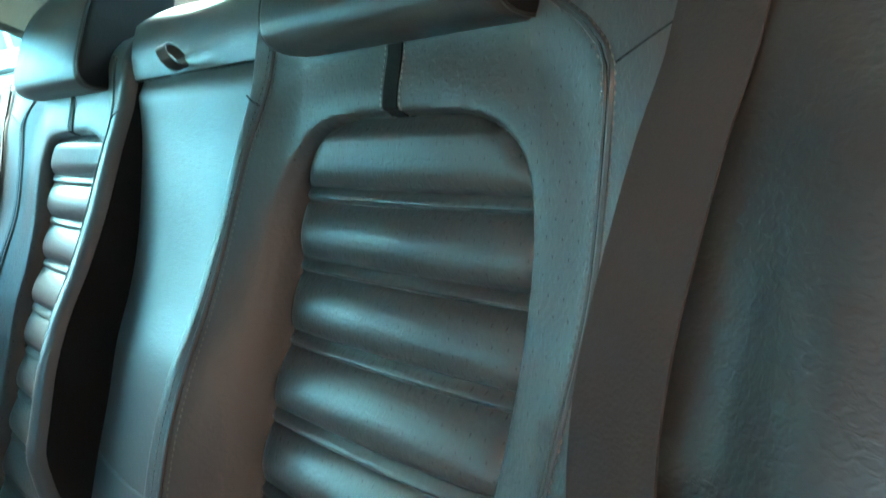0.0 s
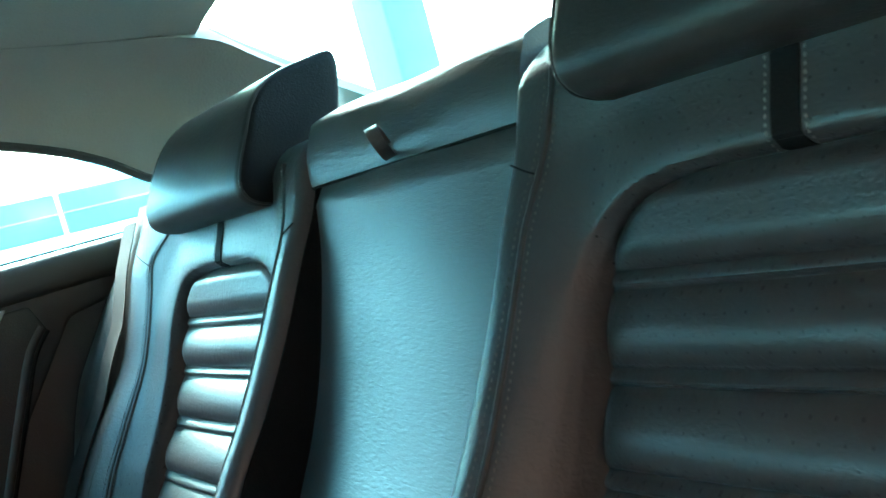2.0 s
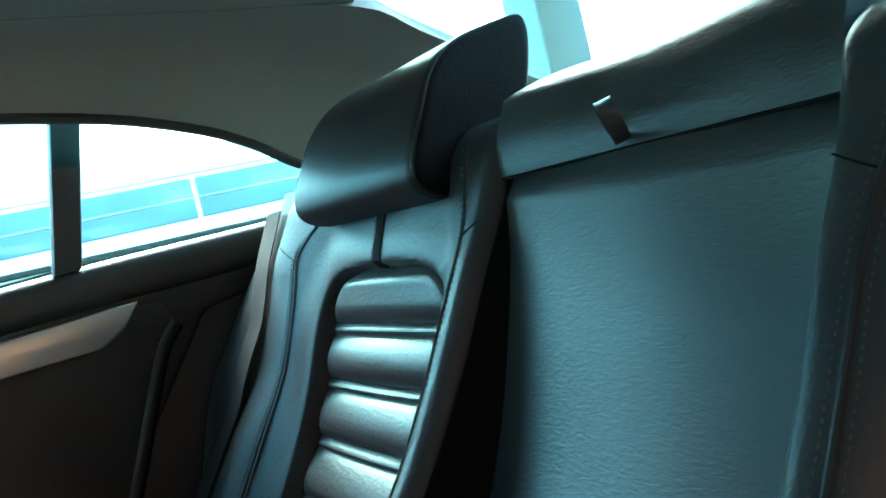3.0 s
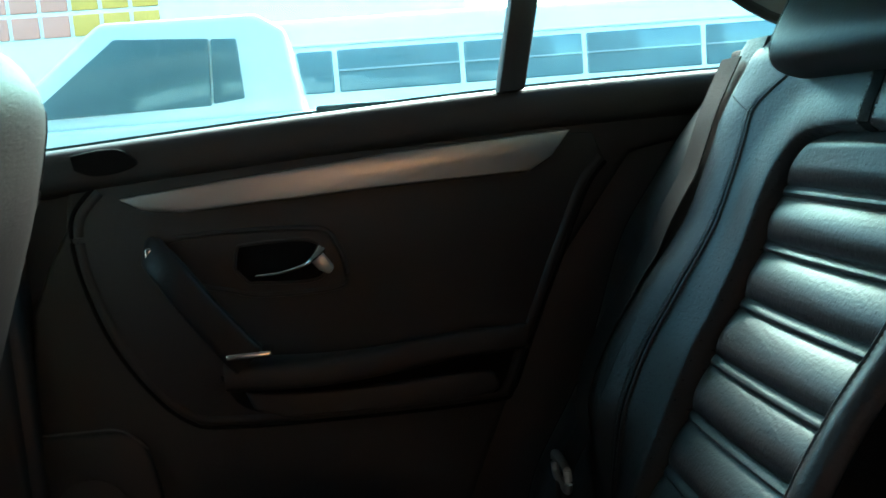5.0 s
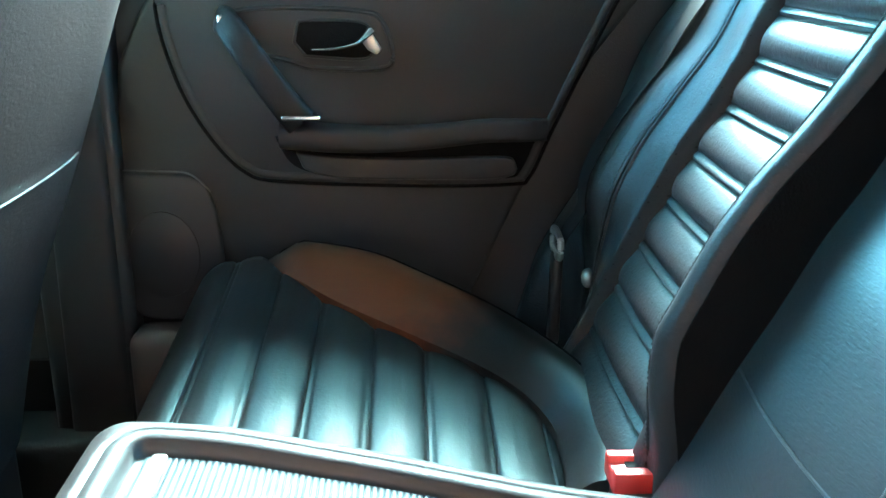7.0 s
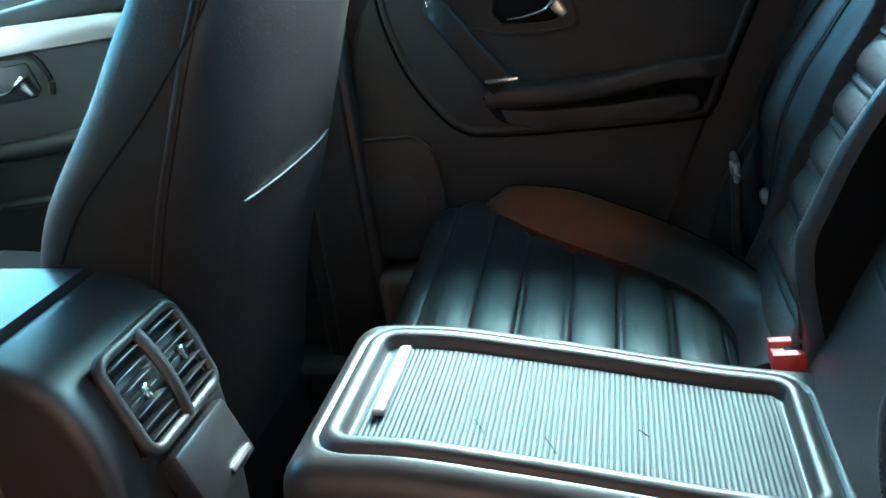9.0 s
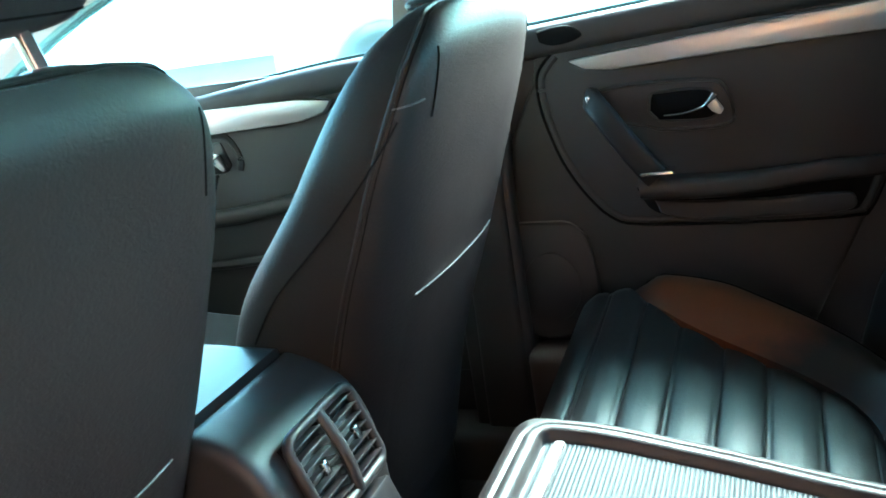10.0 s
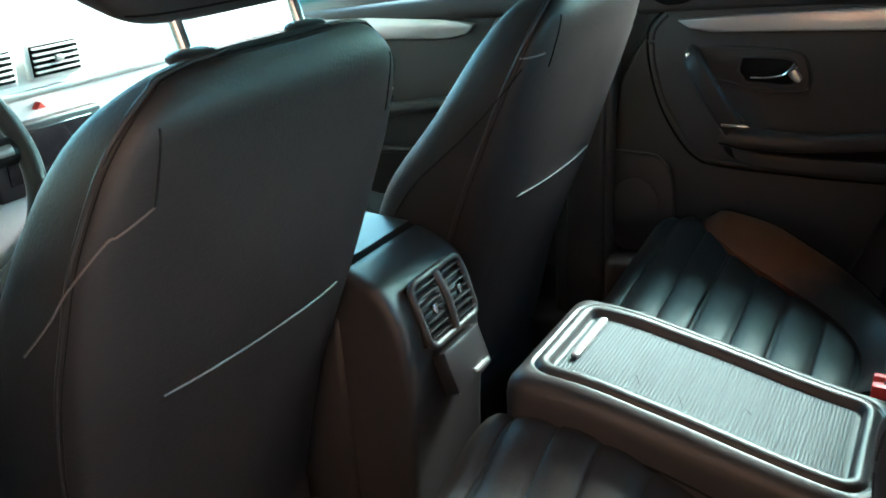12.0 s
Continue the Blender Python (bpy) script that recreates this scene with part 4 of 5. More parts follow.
# ---- front console with rear vents ----
def front_console():
    c = thing("front_console", (0, 0.9, FLOOR), "dark plastic centre console with rear air vents and padded lid", "console")
    prof = [(0.600, 0.30), (0.598, 0.56), (0.605, 0.66), (0.622, 0.715), (0.650, 0.748), (0.690, 0.766), (0.705, 0.768), (0.705, 0.30)]
    pts = smooth_path([(0, y, z) for y, z in prof[1:7]], 10)
    secs = []
    for k in range(31):
        a = math.sin((2 * k / 30 - 1) * math.pi / 2)
        x = 0.112 * a
        e = 1 - math.sqrt(max(0.0, 1 - max(0.0, (abs(a) - 0.87) / 0.13) ** 2))
        ring = [(x, p.y + 0.012 * e, p.z - 0.012 * e) for p in pts] + [(x, 0.706, 0.30), (x, 0.612, 0.30)]
        secs.append(ring)
    part("rear_shell", loft(secs), CONSOLE, c, "satin dark rear shell", 50)
    part("gap", rbox(-0.108, 0.108, 0.705, 0.711, 0.32, 0.757, 0.001), SLIT_SHADE, c)
    def lid(u, v):
        x = -0.112 + 0.224 * u
        y = 0.712 + 0.32 * v
        e = abs(2 * u - 1)
        return (x, y, 0.776 - 0.022 * max(0, (e - 0.8) / 0.2) ** 2 + 0.02 * v)
    part("armrest_lid", pad(lid, 22, 14, (0, 0, -0.06)), CONSOLE, c, "padded armrest lid")
    part("tunnel", rbox(-0.106, 0.106, 0.715, 1.45, 0.30, 0.70, 0.02), PLASTIC, c)
    part("gear_surround", rbox(-0.10, 0.10, 1.05, 1.44, 0.68, 0.735, 0.02), GLOSS, c)
    # frame of the vents
    n = Vector((0, -0.94, 0.34)).normalized()
    upv = Vector((0, 0.34, 0.94)).normalized()
    o = Vector((0.006, 0.606, 0.690))
    P = lambda a, b, d: o + Vector((a, 0, 0)) + upv * b + n * d
    def block(a0, a1, b0, b1, d0, d1, r=0.002):
        bm = rbox(a0, a1, d0, d1, b0, b1, r, 2)
        for v in bm.verts:
            v.co = P(v.co.x, v.co.z, v.co.y)
        return bm
    loop = []
    for sx, sy, a0 in ((1, 1, 0), (-1, 1, 1), (-1, -1, 2), (1, -1, 3)):
        for k in range(6):
            a = (a0 + k / 5) * math.pi / 2
            loop.append(P(0.055 * sx + 0.016 * math.cos(a), 0.003 + 0.033 * sy + 0.016 * math.sin(a), 0.002))
    part("vent_frame", tube(loop + loop[:1], 0.0065, 10, up=n), CONSOLE, c, "rounded vent surround")
    part("vent_divider", tube([P(0, -0.046 + 0.0098 * k, 0.004 + 0.006 * math.sin(math.pi * k / 10)) for k in range(11)], 0.0075, 10, 0.8, up=n), CONSOLE, c, "rounded bar between the vents")
    part("vent_well", block(-0.07, 0.07, -0.044, 0.048, -0.03, -0.006, 0.001), SLIT_SHADE, c)
    for a0 in (-0.066, 0.010):
        for k in range(7):
            b = -0.034 + 0.0125 * k
            bm = block(a0, a0 + 0.056, b - 0.0011, b + 0.0011, -0.008, 0.008, 0.0008)
            part("slat", bm, GLOSS, c)
        part("vent_knob", block(a0 + 0.022, a0 + 0.032, -0.004, 0.012, 0.004, 0.013, 0.003), CHROME, c, "chrome vent slider")
    part("lower_box", block(-0.055, 0.055, -0.13, -0.060, -0.02, 0.008, 0.006), GLOSS, c, "small closed tray")
    part("lower_grip", block(0.0, 0.045, -0.122, -0.115, 0.006, 0.011, 0.002), ALU, c, "thin metal grip line")
    part("lower_shell", rbox(-0.105, 0.105, 0.612, 0.71, FLOOR + 0.1, 0.60, 0.012), PLASTIC, c)


front_console()


# ---- doors ----
def door_panel(s, front):
    """Door seen from inside: panel, belt roll, metal strip, handle, pull grip, pocket and loudspeaker."""
    if front:
        y0, lab = 0.70, "dark front car door lining with metal strip and chrome handle"
    else:
        y0, lab = 0.0, "dark rear car door lining with metal strip and pull grip"
    d = thing("door_1" if not front else "door_2" if s > 0 else "door_3", (s * 0.80, y0 + 0.3, 0.45), lab, "car door", "car doors", "structure")
    x = lambda v: s * v
    if front:
        sill = [(0.72, 1.050), (0.80, 1.046), (1.0, 1.034), (1.36, 0.995), (1.75, 0.955)]
        out = [(0.70, 0.42), (0.70, 1.03), *[(a, b - 0.02) for a, b in sill], (1.75, 0.42)]
    else:
        sill = [(0.63, 1.052), (0.53, 1.058), (0.25, 1.076), (0.0, 1.088), (-0.20, 1.092), (-0.47, 1.095)]
        out = [(0.57, 0.488), (0.605, 0.505), (0.622, 0.56), (0.613, 0.72), (0.597, 0.866), (0.563, 0.934), (0.545, 0.963), (0.535, 1.03), (-0.46, 1.075), (-0.40, 1.04), (-0.15, 1.0), (-0.06, 0.88), (0.01, 0.74), (0.08, 0.58), (0.12, 0.488)]
    part("panel", prism(out, "x", x(0.768), x(0.83), 0.010, 3), VINYL, d, "dark soft door lining")
    part("outer_skin", rbox(x(0.83), x(0.90), min(p[0] for p in out), max(p[0] for p in out), 0.28, 1.0, 0.02), PAINT, d, "white outer sheet metal")
    # belt roll under the window
    sp = smooth_path([(0, a, b) for a, b in sill], 6)
    rings = []
    for p in sp:
        rings.append([(x(0.790 + c), p.y, p.z - 0.026 + e) for c, e in oval(28, 0.036, 0.028, 3.0)])
    part("belt_roll", loft(rings), VINYL, d, "padded belt roll below the window")
    part("window_scraper", tube([(x(0.822), p.y, p.z + 0.002) for p in sp], 0.005, 6), RUBBER, d, "black rubber window scraper")
    # metal strip
    if front:
        strip = [(0.925, 0.978), (0.945, 0.955), (1.0, 0.943), (1.25, 0.935), (1.62, 0.905), (1.70, 0.93), (1.45, 0.972), (1.2, 0.987), (1.0, 0.986)]
    else:
        strip = [(-0.070, 1.035), (0.15, 1.024), (0.35, 1.008), (0.477, 0.996), (0.45, 0.980), (0.405, 0.974), (0.157, 0.984), (-0.015, 0.988), (-0.045, 1.005)]
    part("metal_strip", prism(strip, "x", x(0.752), x(0.775), 0.004, 2), ALU, d, "brushed metal trim strip")
    def border(pts, name, r, mat, depth):
        part(name, tube(smooth_path([(x(depth), a, b) for a, b in pts], 6), r, 8), mat, d)
    if not front:
        # the inset field: its own soft panel, a dark groove round it and a rolled edge outside the groove
        field = smooth_path([(0, 0.505, 1.012), (0, 0.530, 0.985), (0, 0.537, 0.955), (0, 0.531, 0.900), (0, 0.508, 0.826), (0, 0.471, 0.761), (0, 0.430, 0.718), (0, 0.379, 0.704), (0, 0.199, 0.698), (0, 0.050, 0.700), (0, 0.022, 0.712), (0, -0.005, 0.774), (0, -0.060, 0.898), (0, -0.090, 0.962), (0, -0.115, 0.992)], 6)
        part("inset_panel", prism([(p.y, p.z) for p in field] + [(-0.10, 1.03), (0.47, 1.03)], "x", x(0.7645), x(0.775), 0.003, 2), VINYL, d, "soft inset field of the lining")
        part("groove", tube([(x(0.7665), p.y, p.z) for p in field], 0.0032, 8), SLIT_SHADE, d, "dark groove round the inset field")
        def outwards(k, by):
            t = (field[min(k + 1, len(field) - 1)] - field[max(k - 1, 0)]).normalized()
            return (x(0.769), field[k].y + t.z * -by, field[k].z + t.y * by)
        part("rolled_edge", tube([outwards(k, -0.009) for k in range(len(field))], 0.0075, 10), VINYL, d, "rolled edge outside the groove")
        # armrest ledge running back from the pull grip, and the pocket under it, its shade a black plate
        ledge = []
        for k in range(25):
            t = k / 24
            y = 0.372 - 0.372 * t
            front = 0.706 + 0.040 * step(0.0, 0.75, t) + 0.014 * step(0.92, 1.0, t)
            z = 0.797 - 0.010 * math.sin(math.pi * min(1, t * 1.3)) + 0.002 * t
            half = (0.768 - front) / 2
            ledge.append([(x(0.768 - half + c), y, z - 0.018 + e) for c, e in oval(22, half, 0.016 + 0.003 * (1 - t), 3.2)])
        part("armrest_ledge", loft(ledge), VINYL, d, "padded armrest ledge")
        part("pocket_shade_plate", prism([(p.y, p.z) for p in smooth_path([(0, 0.385, 0.770), (0, 0.36, 0.728), (0, 0.30, 0.712), (0, 0.19, 0.708), (0, 0.06, 0.709), (0, 0.035, 0.722), (0, 0.015, 0.770)], 5)], "x", x(0.7615), x(0.768), 0.002, 2), SLIT_SHADE, d, "flat black plate painting the shade in the door pocket")
        part("pocket_front", prism([(p.y, p.z) for p in smooth_path([(0, 0.355, 0.752), (0, 0.30, 0.744), (0, 0.19, 0.741), (0, 0.07, 0.744), (0, 0.045, 0.735), (0, 0.06, 0.714), (0, 0.19, 0.711), (0, 0.30, 0.714), (0, 0.345, 0.727)], 5)], "x", x(0.745), x(0.762), 0.005, 3), VINYL, d, "rounded front of the door pocket")
        # handle: a proud surround, a flat dark plate painting the recess's shade, the lever and its root
        outer = [(p.y, p.z) for p in smooth_path([(0, 0.452, 0.905), (0, 0.444, 0.930), (0, 0.420, 0.942), (0, 0.365, 0.946), (0, 0.262, 0.942), (0, 0.232, 0.928), (0, 0.219, 0.882), (0, 0.236, 0.866), (0, 0.323, 0.866), (0, 0.362, 0.876), (0, 0.40, 0.884)], 5)]
        part("handle_surround", prism(outer, "x", x(0.758), x(0.766), 0.004, 3), VINYL, d, "raised handle surround")
        part("surround_edge", tube([(x(0.7585), *q) for q in outer + outer[:1]], 0.0035, 8), VINYL, d, "rounded edge of the handle surround")
        cup = [(p.y, p.z) for p in smooth_path([(0, 0.352, 0.900), (0, 0.347, 0.924), (0, 0.336, 0.929), (0, 0.267, 0.929), (0, 0.246, 0.916), (0, 0.244, 0.890), (0, 0.262, 0.878), (0, 0.337, 0.882)], 5)]
        part("cup_plate", prism(cup, "x", x(0.7565), x(0.760), 0.001, 2), SLIT_SHADE, d, "flat dark plate standing in for the shaded handle recess")
        part("cup_edge", tube([(x(0.7565), *q) for q in cup + cup[:1]], 0.0022, 8), VINYL, d)
        lever = smooth_path([(x(0.750), 0.327, 0.891), (x(0.746), 0.297, 0.893), (x(0.743), 0.268, 0.900), (x(0.742), 0.257, 0.908), (x(0.748), 0.248, 0.918)], 6)
        part("handle", tube(lever, 0.0085, 12, 0.55, taper=lambda k: 0.40 + 0.75 * k ** 1.5), CHROME, d, "chrome door handle")
        hoof = [(0.260, 0.903), (0.250, 0.919), (0.243, 0.908), (0.233, 0.892), (0.240, 0.885), (0.252, 0.892)]
        part("handle_root", prism(hoof, "x", x(0.745), x(0.762), 0.003, 2), ALU, d, "chrome handle root")
        # pull grip: a flat padded bar that leans back, with a chrome tip and cap
        bar = smooth_path([(0, 0.764, 0.446, 0.930)[1:], (0, 0.737, 0.438, 0.926)[1:], (0, 0.716, 0.420, 0.908)[1:], (0, 0.707, 0.388, 0.862)[1:], (0, 0.706, 0.356, 0.818)[1:], (0, 0.708, 0.341, 0.800)[1:]], 7)
        rings = []
        for k, q in enumerate(bar):
            t = k / (len(bar) - 1)
            dv = Vector((bar[min(k + 1, len(bar) - 1)] - bar[max(k - 1, 0)]))
            side = Vector((0, -dv.z, dv.y)).normalized()
            face = dv.cross(side).normalized()
            rings.append([(s * w.x, w.y, w.z) for w in (Vector(q) + side * a * (0.8 + 0.2 * t) + face * b for a, b in oval(24, 0.022, 0.012, 3.4))])
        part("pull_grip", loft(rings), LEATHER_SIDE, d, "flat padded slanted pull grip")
        part("grip_tip", rbox(x(0.728), x(0.752), 0.440, 0.449, 0.916, 0.938, 0.003), CHROME, d, "small chrome tip of the pull grip")
        part("grip_cap", rbox(x(0.692), x(0.728), 0.313, 0.366, 0.8035, 0.8115, 0.003), CHROME, d, "chrome cap of the pull grip")
        # loudspeaker and lower edge
        spk = [(p.y, p.z) for p in smooth_path([(0, 0.613, 0.717), (0, 0.55, 0.715), (0, 0.504, 0.711), (0, 0.480, 0.686), (0, 0.468, 0.62), (0, 0.470, 0.565), (0, 0.50, 0.515), (0, 0.545, 0.494), (0, 0.590, 0.497), (0, 0.612, 0.520), (0, 0.618, 0.579), (0, 0.616, 0.66)], 5)]
        part("speaker_panel", prism(spk, "x", x(0.760), x(0.772), 0.006, 3), PLASTIC, d, "dark loudspeaker panel")
        part("seam", tube(smooth_path([(x(0.7605), 0.613, 0.7205), (x(0.7605), 0.55, 0.7195), (x(0.7605), 0.508, 0.716), (x(0.7605), 0.479, 0.690)], 5), 0.0013, 6), PIPING, d)
        disc = [(0.552 + 0.052 * math.cos(a), 0.595 + 0.066 * math.sin(a)) for a in (2 * math.pi * k / 32 for k in range(32))]
        part("speaker_grille", prism(disc, "x", x(0.757), x(0.761), 0.0025, 2), PLASTIC, d, "round loudspeaker grille")
        part("tweeter_grille", prism([(p.y, p.z) for p in smooth_path([(0, 0.524, 1.050), (0, 0.490, 1.055), (0, 0.466, 1.053), (0, 0.448, 1.037), (0, 0.470, 1.027), (0, 0.500, 1.025), (0, 0.521, 1.033)], 4)], "x", x(0.7515), x(0.760), 0.002, 2), SLIT_SHADE, d, "dark tweeter grille in the belt roll")
        part("quarter_divider", prism([(0.018, 1.085), (-0.015, 1.087), (-0.058, 1.275), (-0.023, 1.28)], "x", x(0.745), x(0.775), 0.004, 2), RUBBER, d, "black upright window divider")
    else:
        cup = [(1.30, 0.915), (1.31, 0.855), (1.28, 0.85), (1.19, 0.855), (1.175, 0.87), (1.19, 0.92)]
        # flat dark plate again, in place of a hollow and its shade
        part("cup_plate", prism(cup, "x", x(0.764), x(0.790), 0.006, 2), GLOSS, d, "flat dark plate standing in for the shaded handle recess")
        border([(1.32, 0.90), (1.31, 0.93), (1.22, 0.935), (1.175, 0.925), (1.155, 0.885), (1.16, 0.86)], "cup_rim", 0.009, VINYL, 0.7715)
        lever = smooth_path([(x(0.754), 1.275, 0.870), (x(0.750), 1.245, 0.871), (x(0.747), 1.218, 0.877), (x(0.746), 1.206, 0.887), (x(0.752), 1.196, 0.897)], 6)
        part("handle", tube(lever, 0.0085, 12, 0.55, taper=lambda k: 0.45 + 0.75 * k ** 1.5), CHROME, d, "chrome door handle")
        part("handle_root", prism([(1.208, 0.876), (1.200, 0.896), (1.190, 0.877), (1.182, 0.865), (1.190, 0.861)], "x", x(0.750), x(0.770), 0.003, 2), ALU, d, "chrome handle root")
        part("armrest", tube(smooth_path([(x(0.748), 0.86, 0.812), (x(0.742), 0.98, 0.800), (x(0.735), 1.2, 0.772), (x(0.74), 1.5, 0.765)], 8), 0.017, 10), VINYL, d, "padded armrest edge")
        part("pocket_edge", tube(smooth_path([(x(0.755), 0.86, 0.70), (x(0.745), 1.2, 0.672), (x(0.75), 1.5, 0.66)], 8), 0.010, 8), VINYL, d, "map pocket edge")
        border([(0.86, 0.99), (0.885, 0.95), (0.88, 0.87), (0.87, 0.70)], "relief_rim", 0.011, VINYL, 0.768)
    return d


door_panel(1, False)
door_panel(1, True)
door_panel(-1, True)


def open_door():
    """The driver's side rear door, swung out on its front hinges."""
    d = thing("door_4", (-0.86, 0.66, 0.45), "open rear car door with a dark lining, swung outwards", "car door", "car doors", "structure")
    out = [(0.0, 0.42), (0.0, 1.02), (-1.0, 1.06), (-1.02, 0.95), (-0.80, 0.70), (-0.62, 0.42)]
    for name, poly, a, b, mat in (("lining", out, 0.0, 0.05, VINYL), ("outer_skin", out, 0.052, 0.10, PAINT)):
        bm = prism(poly, "x", a, b, 0.012, 2)
        bmesh.ops.transform(bm, matrix=Matrix.Translation((-0.86, 0.68, 0)) @ Matrix.Rotation(radians(-68), 4, 'Z') @ Matrix.Scale(-1, 4, (1, 0, 0)), verts=bm.verts)
        part(name, bm, mat, d)


open_door()


def pane(name, f, nu=8, nv=6, label="clear car window glass"):
    bm = pad(f, nu, nv, (0.0, 0.0, 0.004))
    ob = part(name, bm, GLASS, None, label, kind="structure", category="window")
    ob.visible_shadow = False
    return ob


def windows():
    # side glass of the passenger's side, and of the driver's front door
    for s in (1, -1):
        low = [(-0.46, 1.095), (-0.20, 1.09), (0.25, 1.075), (0.62, 1.05)]
        top = [(-0.46, 1.11), (-0.20, 1.222), (0.25, 1.292), (0.62, 1.306)]
        if s > 0:
            pane("window_1", lambda u, v: (0.812 - 0.095 * v, -0.455 + 1.07 * u, lerp(low, -0.455 + 1.07 * u) * (1 - v) + lerp(top, -0.455 + 1.07 * u) * v), 16, 6)
        low2 = [(0.66, 1.05), (1.0, 1.03), (1.36, 0.99), (1.75, 0.95)]
        top2 = [(0.66, 1.306), (1.0, 1.29), (1.36, 1.215), (1.75, 1.04)]
        pane("window_2", lambda u, v: (s * (0.815 - 0.11 * v), 0.66 + 1.09 * u, lerp(low2, 0.66 + 1.09 * u) * (1 - v) + lerp(top2, 0.66 + 1.09 * u) * v), 16, 6)
    pane("window_3", lambda u, v: ((-0.66 + 1.32 * u) * (1 - 0.12 * v), -0.74 + 0.38 * v + 0.05 * (2 * u - 1) ** 2 * (1 - v), 1.115 + 0.30 * v - 0.05 * v * v - 0.02 * (2 * u - 1) ** 2 * v), 14, 8, "sloping rear window glass")
    pane("window_4", lambda u, v: ((-0.70 + 1.40 * u) * (1 - 0.14 * v), 2.05 - 0.88 * v - 0.12 * (2 * u - 1) ** 2, 1.0 + 0.36 * v), 14, 8, "sloping windscreen glass")


windows()


def b_pillar(s):
    prof = [(0.615, 0.25), (0.615, 1.06), (0.60, 1.20), (0.585, 1.32), (0.655, 1.32), (0.675, 1.2), (0.695, 1.06), (0.71, 0.25)]
    part("door_pillar", prism(prof, "x", s * 0.735, s * 0.80, 0.012, 3), PLASTIC, None, "upright pillar between the front and rear doors", kind="structure", category="pillar")
    if s > 0:
        b = thing("front_seat_belt", (s * 0.72, 0.74, 0.6), "tan grey front seat belt hanging down the door pillar", "seat belt")
        part("webbing", pad(lambda u, v: (s * (0.728 - 0.004 * u), 0.70 + 0.045 * u + 0.08 * v, 1.22 - 0.5 * v), 4, 12, (s * 0.002, 0, 0)), TRIMCLOTH, b)


b_pillar(1)
b_pillar(-1)


def body_side(s):
    """Dark inner body side behind the linings, and the sill under the doors."""
    if s > 0:
        part("inner_side", rbox(0.802, 0.826, -0.50, 1.96, FLOOR, 1.03, 0.004), PLASTIC, None, "dark inner body side behind the door linings", kind="structure", category="wall")
        part("pillar_foot", rbox(0.745, 0.801, 0.600, 0.735, FLOOR, 1.0, 0.012), PLASTIC, None, "dark lower cover of the door pillar", kind="structure", category="pillar")
    else:
        part("inner_side", rbox(-0.826, -0.802, 0.70, 1.96, FLOOR, 1.0, 0.004), PLASTIC, None, "dark inner body side behind the door linings", kind="structure", category="wall")
    part("door_sill", rbox(s * 0.70, s * 0.86, -0.30, 1.95, FLOOR - 0.06, FLOOR + 0.10, 0.02), RUBBER, None, "dark plastic door sill", kind="structure", category="sill")
    if s > 0:
        part("sill_trim", rbox(0.726, 0.798, 0.12, 0.612, FLOOR + 0.08, 0.482, 0.025, 4), SILLTRIM, None, "grey plastic sill trim under the rear door, warm reflection in its colour", kind="structure", category="sill")
        part("quarter_lining", prism([(-0.50, 0.25), (-0.50, 1.06), (-0.14, 1.03), (-0.03, 0.86), (0.03, 0.74), (0.13, 0.50), (0.16, 0.25)], "x", 0.775, 0.8, 0.004), VINYL, None, "dark lining behind the rear door", kind="structure", category="wall")


body_side(1)
body_side(-1)


